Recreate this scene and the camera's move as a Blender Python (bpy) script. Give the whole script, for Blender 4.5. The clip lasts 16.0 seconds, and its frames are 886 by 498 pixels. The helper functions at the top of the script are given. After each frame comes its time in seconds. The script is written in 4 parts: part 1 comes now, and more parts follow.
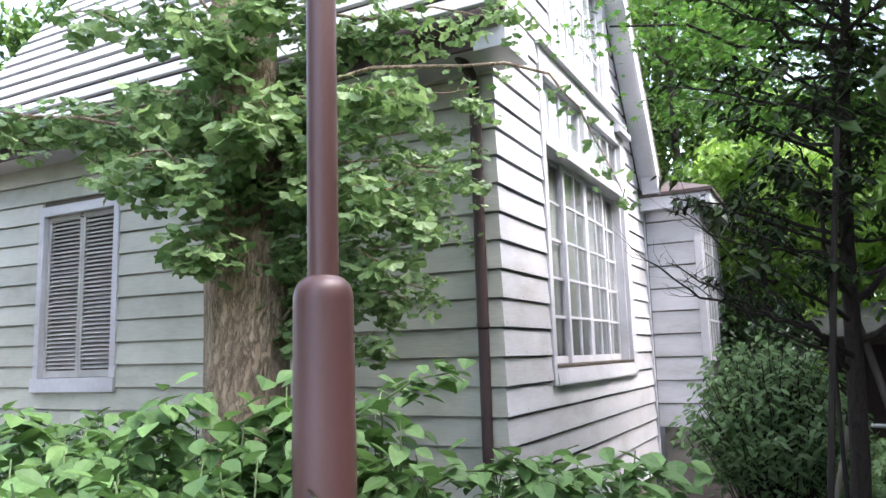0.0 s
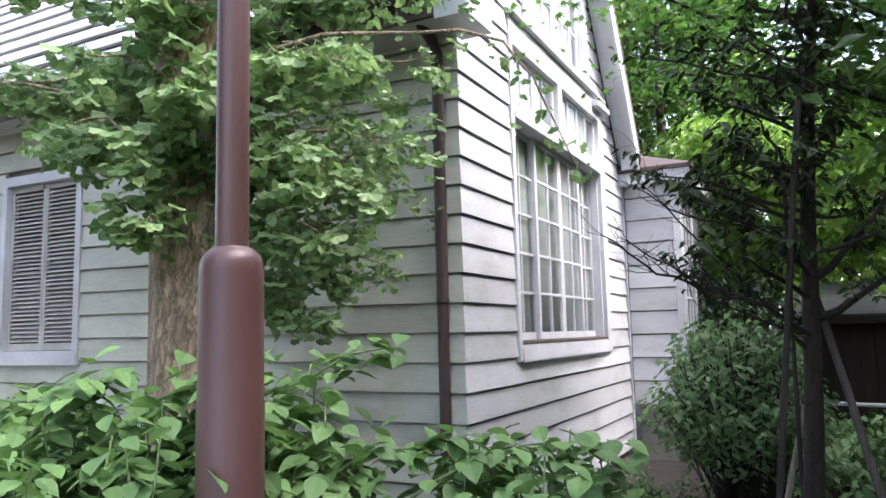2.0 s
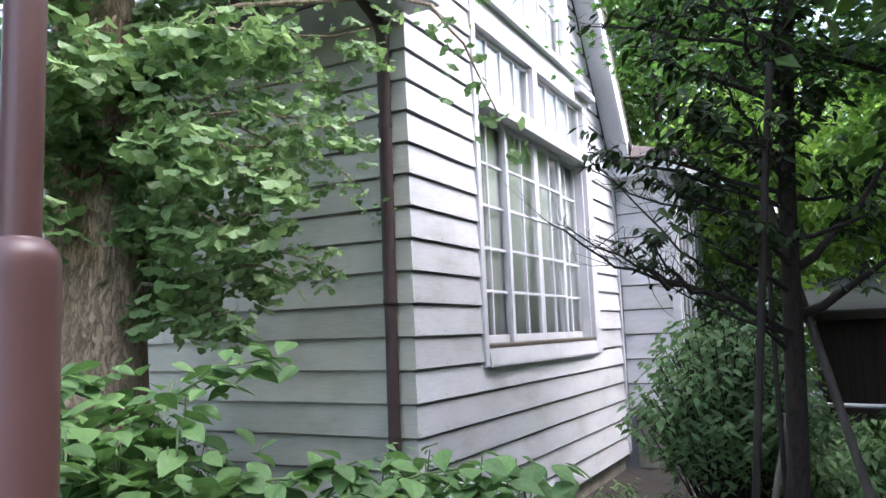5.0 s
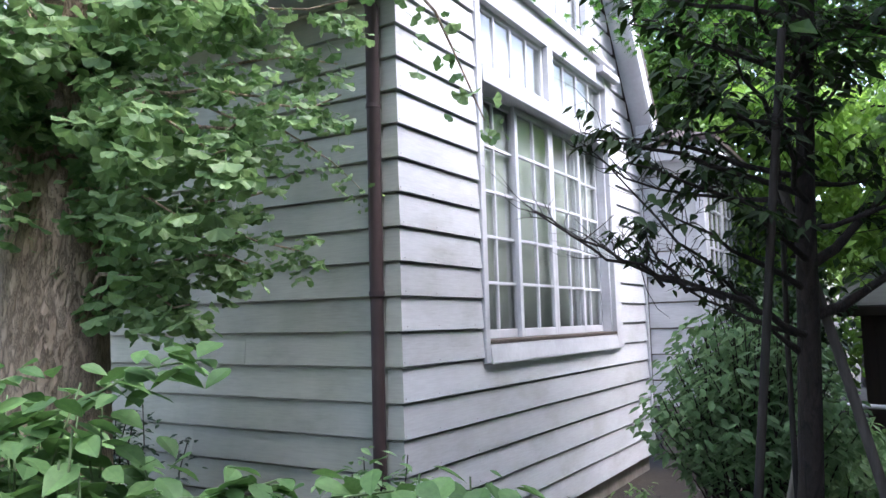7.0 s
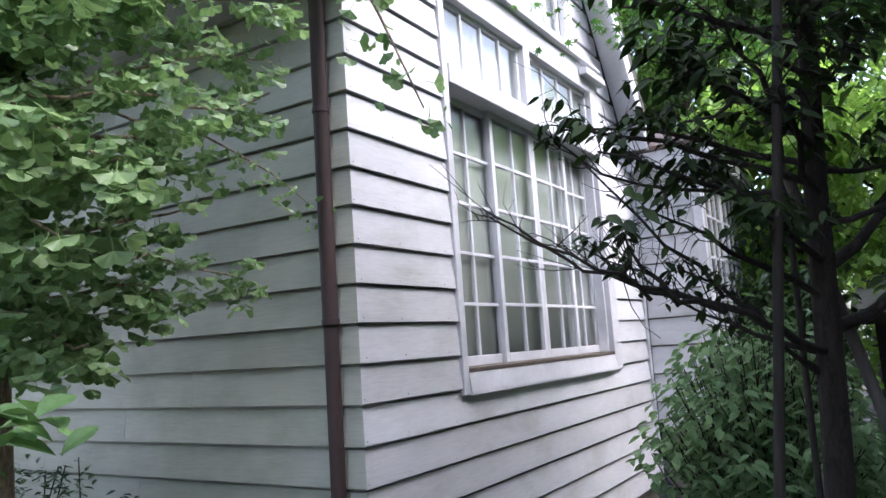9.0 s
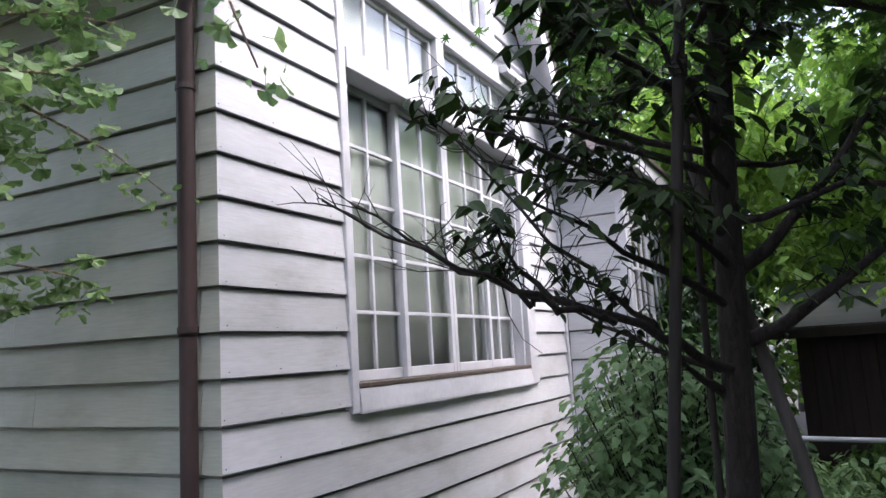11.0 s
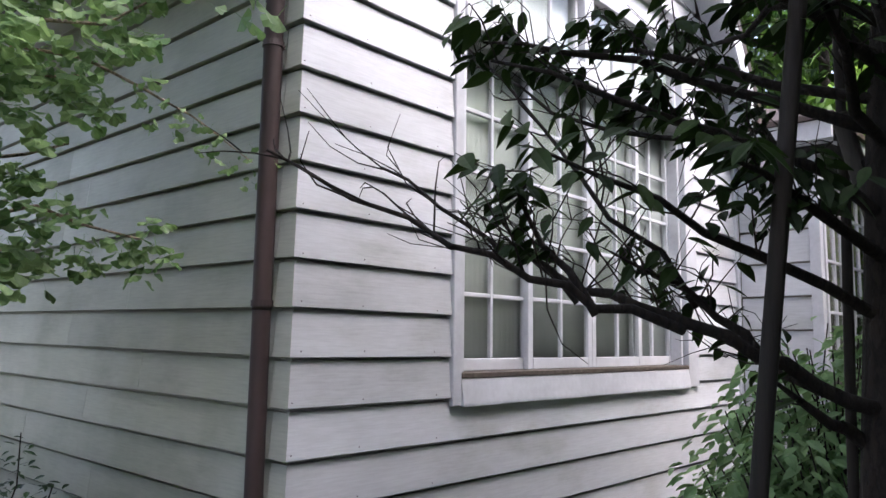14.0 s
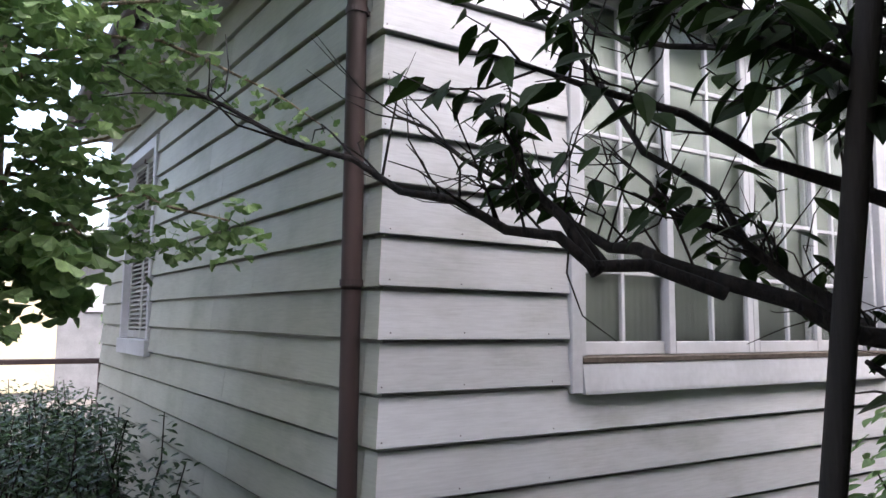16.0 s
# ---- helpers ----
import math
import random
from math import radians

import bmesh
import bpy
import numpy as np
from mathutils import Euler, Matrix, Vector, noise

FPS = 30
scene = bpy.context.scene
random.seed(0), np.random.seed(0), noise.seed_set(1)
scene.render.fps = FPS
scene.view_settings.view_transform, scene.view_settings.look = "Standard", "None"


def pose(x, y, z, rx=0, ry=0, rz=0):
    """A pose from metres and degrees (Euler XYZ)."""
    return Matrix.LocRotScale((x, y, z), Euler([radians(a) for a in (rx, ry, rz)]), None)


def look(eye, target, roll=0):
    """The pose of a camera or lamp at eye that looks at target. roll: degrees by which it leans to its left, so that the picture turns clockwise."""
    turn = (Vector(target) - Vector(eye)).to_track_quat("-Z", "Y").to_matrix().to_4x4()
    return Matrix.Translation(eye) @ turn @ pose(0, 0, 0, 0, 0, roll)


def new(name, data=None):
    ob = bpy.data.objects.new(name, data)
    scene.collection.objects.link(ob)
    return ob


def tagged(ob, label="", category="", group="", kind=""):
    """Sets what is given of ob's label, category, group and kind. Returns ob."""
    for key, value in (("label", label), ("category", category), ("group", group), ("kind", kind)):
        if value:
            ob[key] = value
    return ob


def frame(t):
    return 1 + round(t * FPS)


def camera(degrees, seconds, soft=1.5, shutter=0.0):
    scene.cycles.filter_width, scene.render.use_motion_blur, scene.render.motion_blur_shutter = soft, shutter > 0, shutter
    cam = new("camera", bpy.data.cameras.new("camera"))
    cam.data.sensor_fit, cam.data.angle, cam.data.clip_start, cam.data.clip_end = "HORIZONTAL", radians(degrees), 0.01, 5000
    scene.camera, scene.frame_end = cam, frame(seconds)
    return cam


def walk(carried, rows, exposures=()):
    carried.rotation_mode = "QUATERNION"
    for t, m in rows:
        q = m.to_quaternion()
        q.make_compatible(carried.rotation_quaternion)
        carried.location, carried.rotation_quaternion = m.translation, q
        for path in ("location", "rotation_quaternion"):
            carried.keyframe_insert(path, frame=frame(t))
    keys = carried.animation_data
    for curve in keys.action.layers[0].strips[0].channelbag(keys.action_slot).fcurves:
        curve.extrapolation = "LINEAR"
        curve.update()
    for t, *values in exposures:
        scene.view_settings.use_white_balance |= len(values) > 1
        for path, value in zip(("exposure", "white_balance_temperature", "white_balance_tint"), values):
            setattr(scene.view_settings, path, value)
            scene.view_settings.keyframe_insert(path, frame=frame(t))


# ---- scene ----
cam = camera(61.9, 16.0, soft=1.5)
PATH = [
    (0, (1.841, -4.402, 1.487), (0.935, -2.643, 1.777), -1.8),
    (0.5, (1.858, -4.353, 1.465), (0.972, -2.583, 1.753), -2.6),
    (1, (1.87, -4.325, 1.454), (0.992, -2.549, 1.726), -2.4),
    (1.5, (1.908, -4.289, 1.467), (1.033, -2.507, 1.705), -1.8),
    (2, (2.0, -4.208, 1.479), (1.099, -2.438, 1.705), -1.4),
    (2.5, (2.069, -4.09, 1.495), (1.122, -2.342, 1.711), -1.8),
    (3, (2.125, -4.023, 1.486), (1.111, -2.312, 1.697), -3.9),
    (3.5, (2.137, -3.972, 1.491), (1.075, -2.29, 1.697), -3.6),
    (4, (2.166, -3.87, 1.51), (1.102, -2.189, 1.716), -1.6),
    (4.5, (2.162, -3.743, 1.5), (1.144, -2.036, 1.724), -2.2),
    (5, (2.154, -3.629, 1.477), (1.213, -1.88, 1.71), -2.3),
    (5.2, (2.161, -3.595, 1.476), (1.243, -1.833, 1.706), -2.3),
    (7.5, (2.281, -3.117, 1.527), (1.212, -1.439, 1.733), -1.6),
    (8, (2.225, -2.992, 1.539), (1.174, -1.306, 1.77), -2.2),
    (10.3, (2.18, -2.445, 1.5), (1.108, -0.781, 1.79), -5.1),
    (10.5, (2.189, -2.415, 1.508), (1.129, -0.742, 1.79), -4.5),
    (11, (2.199, -2.248, 1.518), (1.292, -0.489, 1.804), -3.5),
    (11.5, (2.181, -2.099, 1.566), (1.274, -0.34, 1.854), -4.1),
    (12, (2.134, -1.994, 1.564), (1.164, -0.274, 1.877), -3.7),
    (12.5, (2.138, -1.925, 1.563), (1.123, -0.231, 1.874), -1.7),
    (13, (2.174, -1.854, 1.558), (1.037, -0.235, 1.85), -0.8),
    (13.5, (2.227, -1.768, 1.577), (0.982, -0.225, 1.844), -0.5),
    (14, (2.297, -1.67, 1.55), (0.956, -0.207, 1.798), 0.8),
    (14.5, (2.342, -1.58, 1.534), (0.916, -0.194, 1.74), 0.1),
    (15, (2.355, -1.457, 1.522), (0.856, -0.147, 1.708), 2.1),
    (15.5, (2.331, -1.342, 1.535), (0.74, -0.142, 1.702), 0.1),
    (16, (2.325, -1.226, 1.53), (0.652, -0.15, 1.738), 0.5),
]
walk(cam, [(t, look(eye, target, roll)) for t, eye, target, roll in PATH],
     exposures=[(0, 3.14, 6250, 16), (3.5, 3.00, 6200, 16), (5.2, 3.05, 5950, 16), (7.5, 2.86, 5800, 16), (11, 2.67, 6150, 19), (14, 2.50, 6180, 18), (16, 2.52, 6250, 18.5)])

# ---- world, sun, exposure ----
SUN_AZ, SUN_EL = 6.0, 56.0          # degrees: azimuth from +x towards +y, elevation
world = bpy.data.worlds.new("world")
scene.world = world
world.use_nodes = True
wn = world.node_tree.nodes
sky = wn.new("ShaderNodeTexSky")
sky.sky_type = 'NISHITA'
sky.sun_disc = False
sky.sun_elevation = radians(SUN_EL)
sky.sun_rotation = radians(90 - SUN_AZ)
sky.air_density, sky.dust_density, sky.ozone_density = 1.0, 4.0, 1.0
grey = wn.new("ShaderNodeRGBToBW")
veil = wn.new("ShaderNodeMix")                     # a thin cloud cover takes most of the blue away
veil.data_type = 'RGBA'
veil.inputs[0].default_value = 0.36
world.node_tree.links.new(sky.outputs[0], grey.inputs[0])
world.node_tree.links.new(sky.outputs[0], veil.inputs[6])
world.node_tree.links.new(grey.outputs[0], veil.inputs[7])
world.node_tree.links.new(veil.outputs[2], wn["Background"].inputs[0])
wn["Background"].inputs[1].default_value = 0.15
sun = new("sun", bpy.data.lights.new("sun", "SUN"))
sun.data.energy, sun.data.angle, sun.data.color = 0.6, radians(40), (0.985, 0.99, 1.0)
az, el = radians(SUN_AZ), radians(SUN_EL)
sun.matrix_world = look((math.cos(az) * math.cos(el) * 30, math.sin(az) * math.cos(el) * 30, math.sin(el) * 30), (0, 0, 0))


# ---- materials ----
def nodes_of(name):
    m = bpy.data.materials.new(name)
    m.use_nodes = True
    nt = m.node_tree
    return m, nt, nt.nodes, nt.links, nt.nodes["Principled BSDF"]


def ramp(nt, fac, stops):
    r = nt.nodes.new("ShaderNodeValToRGB")
    r.color_ramp.elements[0].position, r.color_ramp.elements[0].color = stops[0][0], (*stops[0][1], 1)
    r.color_ramp.elements[1].position, r.color_ramp.elements[1].color = stops[-1][0], (*stops[-1][1], 1)
    for p, c in stops[1:-1]:
        e = r.color_ramp.elements.new(p)
        e.color = (*c, 1)
    nt.links.new(fac, r.inputs[0])
    return r.outputs[0]


def coords(nt, scale, shift=True):
    tc = nt.nodes.new("ShaderNodeTexCoord")
    mp = nt.nodes.new("ShaderNodeMapping")
    mp.inputs["Scale"].default_value = scale
    nt.links.new(tc.outputs["Object"], mp.inputs[0])
    if shift:
        oi = nt.nodes.new("ShaderNodeObjectInfo")
        mu = nt.nodes.new("ShaderNodeMath")
        mu.operation = 'MULTIPLY'
        mu.inputs[1].default_value = 37.0
        nt.links.new(oi.outputs["Random"], mu.inputs[0])
        nt.links.new(mu.outputs[0], mp.inputs["Location"])
    return mp.outputs[0]


def noise_tex(nt, vec, scale, detail=4.0, rough=0.55):
    n = nt.nodes.new("ShaderNodeTexNoise")
    n.inputs["Scale"].default_value, n.inputs["Detail"].default_value, n.inputs["Roughness"].default_value = scale, detail, rough
    nt.links.new(vec, n.inputs[0])
    return n.outputs[0]


def mix(nt, a, b, fac, mode='MIX'):
    x = nt.nodes.new("ShaderNodeMix")
    x.data_type, x.blend_type = 'RGBA', mode
    for val, i in ((fac, 0), (a, 6), (b, 7)):
        if isinstance(val, (int, float)):
            x.inputs[i].default_value = val
        elif isinstance(val, tuple):
            x.inputs[i].default_value = (*val, 1)
        else:
            nt.links.new(val, x.inputs[i])
    return x.outputs[2]


def bump(nt, height, strength, dist, bsdf):
    b = nt.nodes.new("ShaderNodeBump")
    b.inputs["Strength"].default_value, b.inputs["Distance"].default_value = strength, dist
    nt.links.new(height, b.inputs["Height"])
    nt.links.new(b.outputs[0], bsdf.inputs["Normal"])


def surface(name, dark, light, rough=0.6, fine=40.0, coarse=3.0, stretch=(1, 1, 1), bump_d=0.002, bump_s=0.4, metal=0.0, spread=0.12):
    """Two scales of variation between two colours, with fine relief."""
    m, nt, nd, lk, p = nodes_of(name)
    v = coords(nt, stretch)
    f, c = noise_tex(nt, v, fine, 5), noise_tex(nt, v, coarse, 3)
    col = ramp(nt, c, [(0.3, dark), (0.7, light)])
    tone = ramp(nt, f, [(0.3, (1 - spread,) * 3), (0.7, (1.0,) * 3)])
    oi = nt.nodes.new("ShaderNodeObjectInfo")
    per = ramp(nt, oi.outputs["Random"], [(0.0, (1 - spread,) * 3), (1.0, (1.0,) * 3)])
    lk.new(mix(nt, mix(nt, col, tone, 1.0, 'MULTIPLY'), per, 1.0, 'MULTIPLY'), p.inputs["Base Color"])
    p.inputs["Roughness"].default_value, p.inputs["Metallic"].default_value = rough, metal
    bump(nt, f, bump_s, bump_d, p)
    return m


def board_paint(name, stain_shade=0.0):
    """Old white paint on planks: grain along the plank, grime streaks, nicks showing wood, greenish stains with
    painted-in shade.
    """
    m, nt, nd, lk, p = nodes_of(name)
    v = coords(nt, (0.6, 9, 9))
    grain = noise_tex(nt, v, 14, 6, 0.6)
    v2 = coords(nt, (1.0, 1, 2.2))
    grime = noise_tex(nt, v2, 1.7, 5, 0.6)
    nick = noise_tex(nt, coords(nt, (3.0, 12, 12)), 6.0, 6, 0.7)
    col = ramp(nt, grime, [(0.26, (0.45, 0.45, 0.435)), (0.46, (0.60, 0.60, 0.615)), (0.75, (0.68, 0.68, 0.705))])
    col = mix(nt, col, ramp(nt, grain, [(0.3, (0.86,) * 3), (0.62, (1.0,) * 3)]), 1.0, 'MULTIPLY')
    if stain_shade:
        # greenish stains, with the south wall's shade and leaf-tinted light painted in
        shade_tone = ramp(nt, noise_tex(nt, coords(nt, (1.1, 1, 0.5), False), 1.1, 4, 0.6), [(0.30, (0.94, 0.95, 0.81)), (0.52, (0.82, 0.83, 0.66)), (0.72, (0.62, 0.64, 0.47))])
        col = mix(nt, col, shade_tone, stain_shade, 'MULTIPLY')
    col = mix(nt, col, (0.30, 0.27, 0.24), ramp(nt, nick, [(0.70, (0, 0, 0)), (0.76, (0.7,) * 3)]))
    oi = nt.nodes.new("ShaderNodeObjectInfo")
    col = mix(nt, col, ramp(nt, oi.outputs["Random"], [(0, (0.84, 0.84, 0.83)), (1, (1.0, 1.0, 1.0))]), 1.0, 'MULTIPLY')
    lk.new(col, p.inputs["Base Color"])
    p.inputs["Roughness"].default_value = 0.48
    bump(nt, grain, 0.35, 0.0025, p)
    return m


def leaf_mat(name, dark, light, gloss=0.45, through_part=0.35, sheen=0.5):
    m, nt, nd, lk, p = nodes_of(name)
    g = nt.nodes.new("ShaderNodeNewGeometry")
    oi = nt.nodes.new("ShaderNodeObjectInfo")
    ad = nt.nodes.new("ShaderNodeMath")
    ad.operation = 'ADD'
    lk.new(g.outputs["Random Per Island"], ad.inputs[0])
    lk.new(oi.outputs["Random"], ad.inputs[1])
    fr = nt.nodes.new("ShaderNodeMath")
    fr.operation = 'FRACT'
    lk.new(ad.outputs[0], fr.inputs[0])
    col = ramp(nt, fr.outputs[0], [(0.0, dark), (0.8, light), (1.0, tuple(min(1, c * 1.25) for c in light))])
    v = coords(nt, (1, 1, 1), False)
    col = mix(nt, col, ramp(nt, noise_tex(nt, v, 60, 3), [(0.3, (0.8, 0.8, 0.8)), (0.7, (1.05, 1.05, 1.0))]), 1.0, 'MULTIPLY')
    lk.new(col, p.inputs["Base Color"])
    p.inputs["Roughness"].default_value, p.inputs["Specular IOR Level"].default_value = gloss, sheen
    tr = nt.nodes.new("ShaderNodeBsdfTranslucent")
    lk.new(mix(nt, col, (1.0, 1.0, 0.45), 0.25, 'MULTIPLY'), tr.inputs[0])
    ms = nt.nodes.new("ShaderNodeMixShader")
    ms.inputs[0].default_value = through_part
    lk.new(p.outputs[0], ms.inputs[1])
    lk.new(tr.outputs[0], ms.inputs[2])
    lk.new(ms.outputs[0], nd["Material Output"].inputs[0])
    return m


def bark_mat(name, dark, light, scale=7.0, depth=0.02):
    m, nt, nd, lk, p = nodes_of(name)
    v = coords(nt, (1, 1, 0.30), False)
    vo = nt.nodes.new("ShaderNodeTexVoronoi")
    vo.feature = 'DISTANCE_TO_EDGE'
    vo.inputs["Scale"].default_value = scale * 2.4
    n = noise_tex(nt, v, scale * 2, 6, 0.65)
    wob = mix(nt, v, n, 0.12)
    lk.new(wob, vo.inputs["Vector"])
    h = ramp(nt, vo.outputs["Distance"], [(0.0, (0, 0, 0)), (0.22, (1, 1, 1))])
    col = mix(nt, ramp(nt, n, [(0.3, dark), (0.7, light)]), ramp(nt, vo.outputs["Distance"], [(0.0, (0.45,) * 3), (0.12, (1.0,) * 3)]), 1.0, 'MULTIPLY')
    lk.new(col, p.inputs["Base Color"])
    p.inputs["Roughness"].default_value = 0.9
    bump(nt, mix(nt, h, n, 0.4), 0.9, depth, p)
    return m


def glass_mat(name):
    m, nt, nd, lk, p = nodes_of(name)
    p.inputs["Base Color"].default_value = (0.86, 0.90, 0.87, 1)
    p.inputs["Transmission Weight"].default_value = 1.0
    p.inputs["Roughness"].default_value = 0.10
    p.inputs["IOR"].default_value = 1.45
    bump(nt, noise_tex(nt, coords(nt, (1, 1, 1)), 9, 2), 0.08, 0.004, p)
    return m


PAINT = board_paint("board_paint")
PAINT_S = board_paint("board_paint_stain_shade", 0.9)
TRIM = surface("trim_paint", (0.52, 0.52, 0.54), (0.67, 0.67, 0.695), 0.45, 30, 2.5, (1, 1, 1), 0.0010, 0.3, spread=0.10)
SASH = surface("sash_paint", (0.52, 0.52, 0.54), (0.66, 0.66, 0.685), 0.40, 50, 4, (1, 1, 1), 0.0008, 0.3, spread=0.06)
SHUTTER = surface("shutter_paint", (0.40, 0.39, 0.36), (0.56, 0.55, 0.52), 0.6, 50, 4, (1, 1, 1), 0.001, 0.3, spread=0.12)
BROWN_METAL = surface("brown_metal_paint", (0.085, 0.040, 0.036), (0.115, 0.056, 0.050), 0.42, 120, 3, (1, 1, 0.4), 0.0006, 0.25, spread=0.10)
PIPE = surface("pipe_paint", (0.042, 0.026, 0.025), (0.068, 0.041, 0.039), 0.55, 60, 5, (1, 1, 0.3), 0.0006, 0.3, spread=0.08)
TRACK = surface("worn_wood", (0.085, 0.060, 0.047), (0.175, 0.140, 0.112), 0.7, 30, 4, (0.5, 6, 6), 0.001, 0.4, spread=0.2)
CONCRETE = surface("concrete", (0.20, 0.18, 0.15), (0.34, 0.31, 0.27), 0.9, 60, 4, (1, 1, 1), 0.004, 0.5, spread=0.2)
ROOF = surface("roof_sheet", (0.55, 0.55, 0.56), (0.75, 0.75, 0.76), 0.38, 40, 2, (0.4, 3, 3), 0.001, 0.3, spread=0.2)
ROOF_EDGE = surface("roof_edge", (0.05, 0.035, 0.03), (0.10, 0.07, 0.06), 0.6, 40, 3, (0.5, 3, 3), 0.001, 0.3)
SOIL = surface("soil", (0.022, 0.017, 0.012), (0.060, 0.047, 0.033), 0.95, 25, 1.3, (1, 1, 1), 0.02, 0.7, spread=0.5)
CURTAIN = surface("curtain_cloth", (0.345, 0.355, 0.335), (0.375, 0.385, 0.362), 0.9, 120, 2, (1, 1, 0.1), 0.001, 0.3, spread=0.08)
DARK_IN = surface("inner_wall", (0.20, 0.18, 0.15), (0.28, 0.25, 0.21), 0.9)
GLASS = glass_mat("window_glass")
BARK_G = bark_mat("ginkgo_bark", (0.25, 0.175, 0.115), (0.56, 0.43, 0.31), 13.0, 0.016)
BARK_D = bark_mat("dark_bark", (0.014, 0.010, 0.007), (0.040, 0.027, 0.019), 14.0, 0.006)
PALE_POLE = surface("pale_bamboo", (0.22, 0.19, 0.14), (0.36, 0.32, 0.25), 0.7, 50, 6, (5, 5, 0.4), 0.002, 0.4, spread=0.15)
STAKE = surface("weathered_pole", (0.016, 0.013, 0.010), (0.048, 0.036, 0.027), 0.85, 50, 6, (5, 5, 0.4), 0.003, 0.5, spread=0.2)
LEAF_G = leaf_mat("ginkgo_leaf", (0.115, 0.215, 0.075), (0.275, 0.400, 0.175), 0.42, 0.45)
LEAF_H = leaf_mat("broad_leaf", (0.090, 0.180, 0.055), (0.155, 0.280, 0.090), 0.6)
GREEN_STEM = surface("green_stem", (0.07, 0.12, 0.04), (0.14, 0.20, 0.07), 0.6, 60, 6)
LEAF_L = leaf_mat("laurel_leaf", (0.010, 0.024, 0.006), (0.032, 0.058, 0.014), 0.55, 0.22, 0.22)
LEAF_M = leaf_mat("maple_leaf", (0.040, 0.115, 0.022), (0.095, 0.215, 0.038), 0.5, 0.5)
LEAF_B = leaf_mat("bush_leaf", (0.105, 0.205, 0.075), (0.255, 0.385, 0.185), 0.55, 0.4, 0.3)
LEAF_S = leaf_mat("box_leaf", (0.017, 0.045, 0.014), (0.044, 0.090, 0.030), 0.30, 0.25)
# brighter copy of the wood leaf: sunlight is put into the colour
LEAF_SUNLIT = leaf_mat("sunlit_leaf", (0.130, 0.250, 0.040), (0.270, 0.440, 0.085), 0.5, 0.55)
LEAF_W = leaf_mat("wood_leaf", (0.030, 0.075, 0.016), (0.110, 0.210, 0.035), 0.5, 0.45)


# ---- building helpers ----
def finish(name, bm, material, parent=None, label="", smooth=False):
    me = bpy.data.meshes.new(name)
    bm.to_mesh(me)
    bm.free()
    me.materials.append(material)
    if smooth:
        me.polygons.foreach_set("use_smooth", [True] * len(me.polygons))
    ob = new(name, me)
    if parent is not None:
        ob.parent = parent
    if label:
        ob["label"] = label
    return ob


def part(name, bm, material, parent, label="", smooth=False):
    return finish(name, bm, material, parent, label, smooth)


def thing(name, label, category, group="", kind="", at=(0, 0, 0)):
    ob = new(name)
    ob.location = at
    return tagged(ob, label, category, group, kind)


def box(bm, x0, x1, y0, y1, z0, z1, bevel=0.0):
    r = bmesh.ops.create_cube(bm, size=1.0, matrix=Matrix.LocRotScale(((x0 + x1) / 2, (y0 + y1) / 2, (z0 + z1) / 2), None, (x1 - x0, y1 - y0, z1 - z0)))
    if bevel:
        es = list({e for v in r["verts"] for e in v.link_edges})
        bmesh.ops.bevel(bm, geom=es, offset=bevel, segments=1, affect='EDGES')
    return bm


def boxes(*dims, bevel=0.0):
    bm = bmesh.new()
    for d in dims:
        box(bm, *d, bevel=bevel)
    return bm


def tube(bm, pts, radii, n=8, wob=0.0, rnd=random):
    """A tapered tube along a line of places, closed at both ends."""
    pts = [Vector(p) for p in pts]
    if n >= 8:                                    # a ring close to each end keeps the sides evenly shaded
        radii = [radii[0], radii[0], *radii[1:-1], radii[-1], radii[-1]]
        pts = [pts[0], pts[0].lerp(pts[1], 0.01), *pts[1:-1], pts[-1].lerp(pts[-2], 0.01), pts[-1]]
    rings, side = [], None
    for i, p in enumerate(pts):
        d = (pts[min(i + 1, len(pts) - 1)] - pts[max(i - 1, 0)]).normalized()
        if side is None:
            side = d.orthogonal().normalized()
        side = (side - d * side.dot(d)).normalized()
        up = d.cross(side)
        ring = []
        for k in range(n):
            a = 2 * math.pi * k / n
            r = radii[i] * (1 + wob * (rnd.random() - 0.5))
            ring.append(bm.verts.new(p + (side * math.cos(a) + up * math.sin(a)) * r))
        rings.append(ring)
    for a, b in zip(rings, rings[1:]):
        for k in range(n):
            bm.faces.new((a[k], a[(k + 1) % n], b[(k + 1) % n], b[k]))
    bm.faces.new(rings[0][::-1])
    bm.faces.new(rings[-1])
    return bm


def bent(a, b, lift=0.0, jitter=0.04, n=7, rnd=random):
    """Places along a crooked line from a to b."""
    a, b = Vector(a), Vector(b)
    out = []
    for i in range(n):
        f = i / (n - 1)
        p = a.lerp(b, f) + Vector((0, 0, lift * 4 * f * (1 - f)))
        if 0 < i < n - 1:
            p += Vector([rnd.uniform(-jitter, jitter) for _ in range(3)])
        out.append(p)
    return out


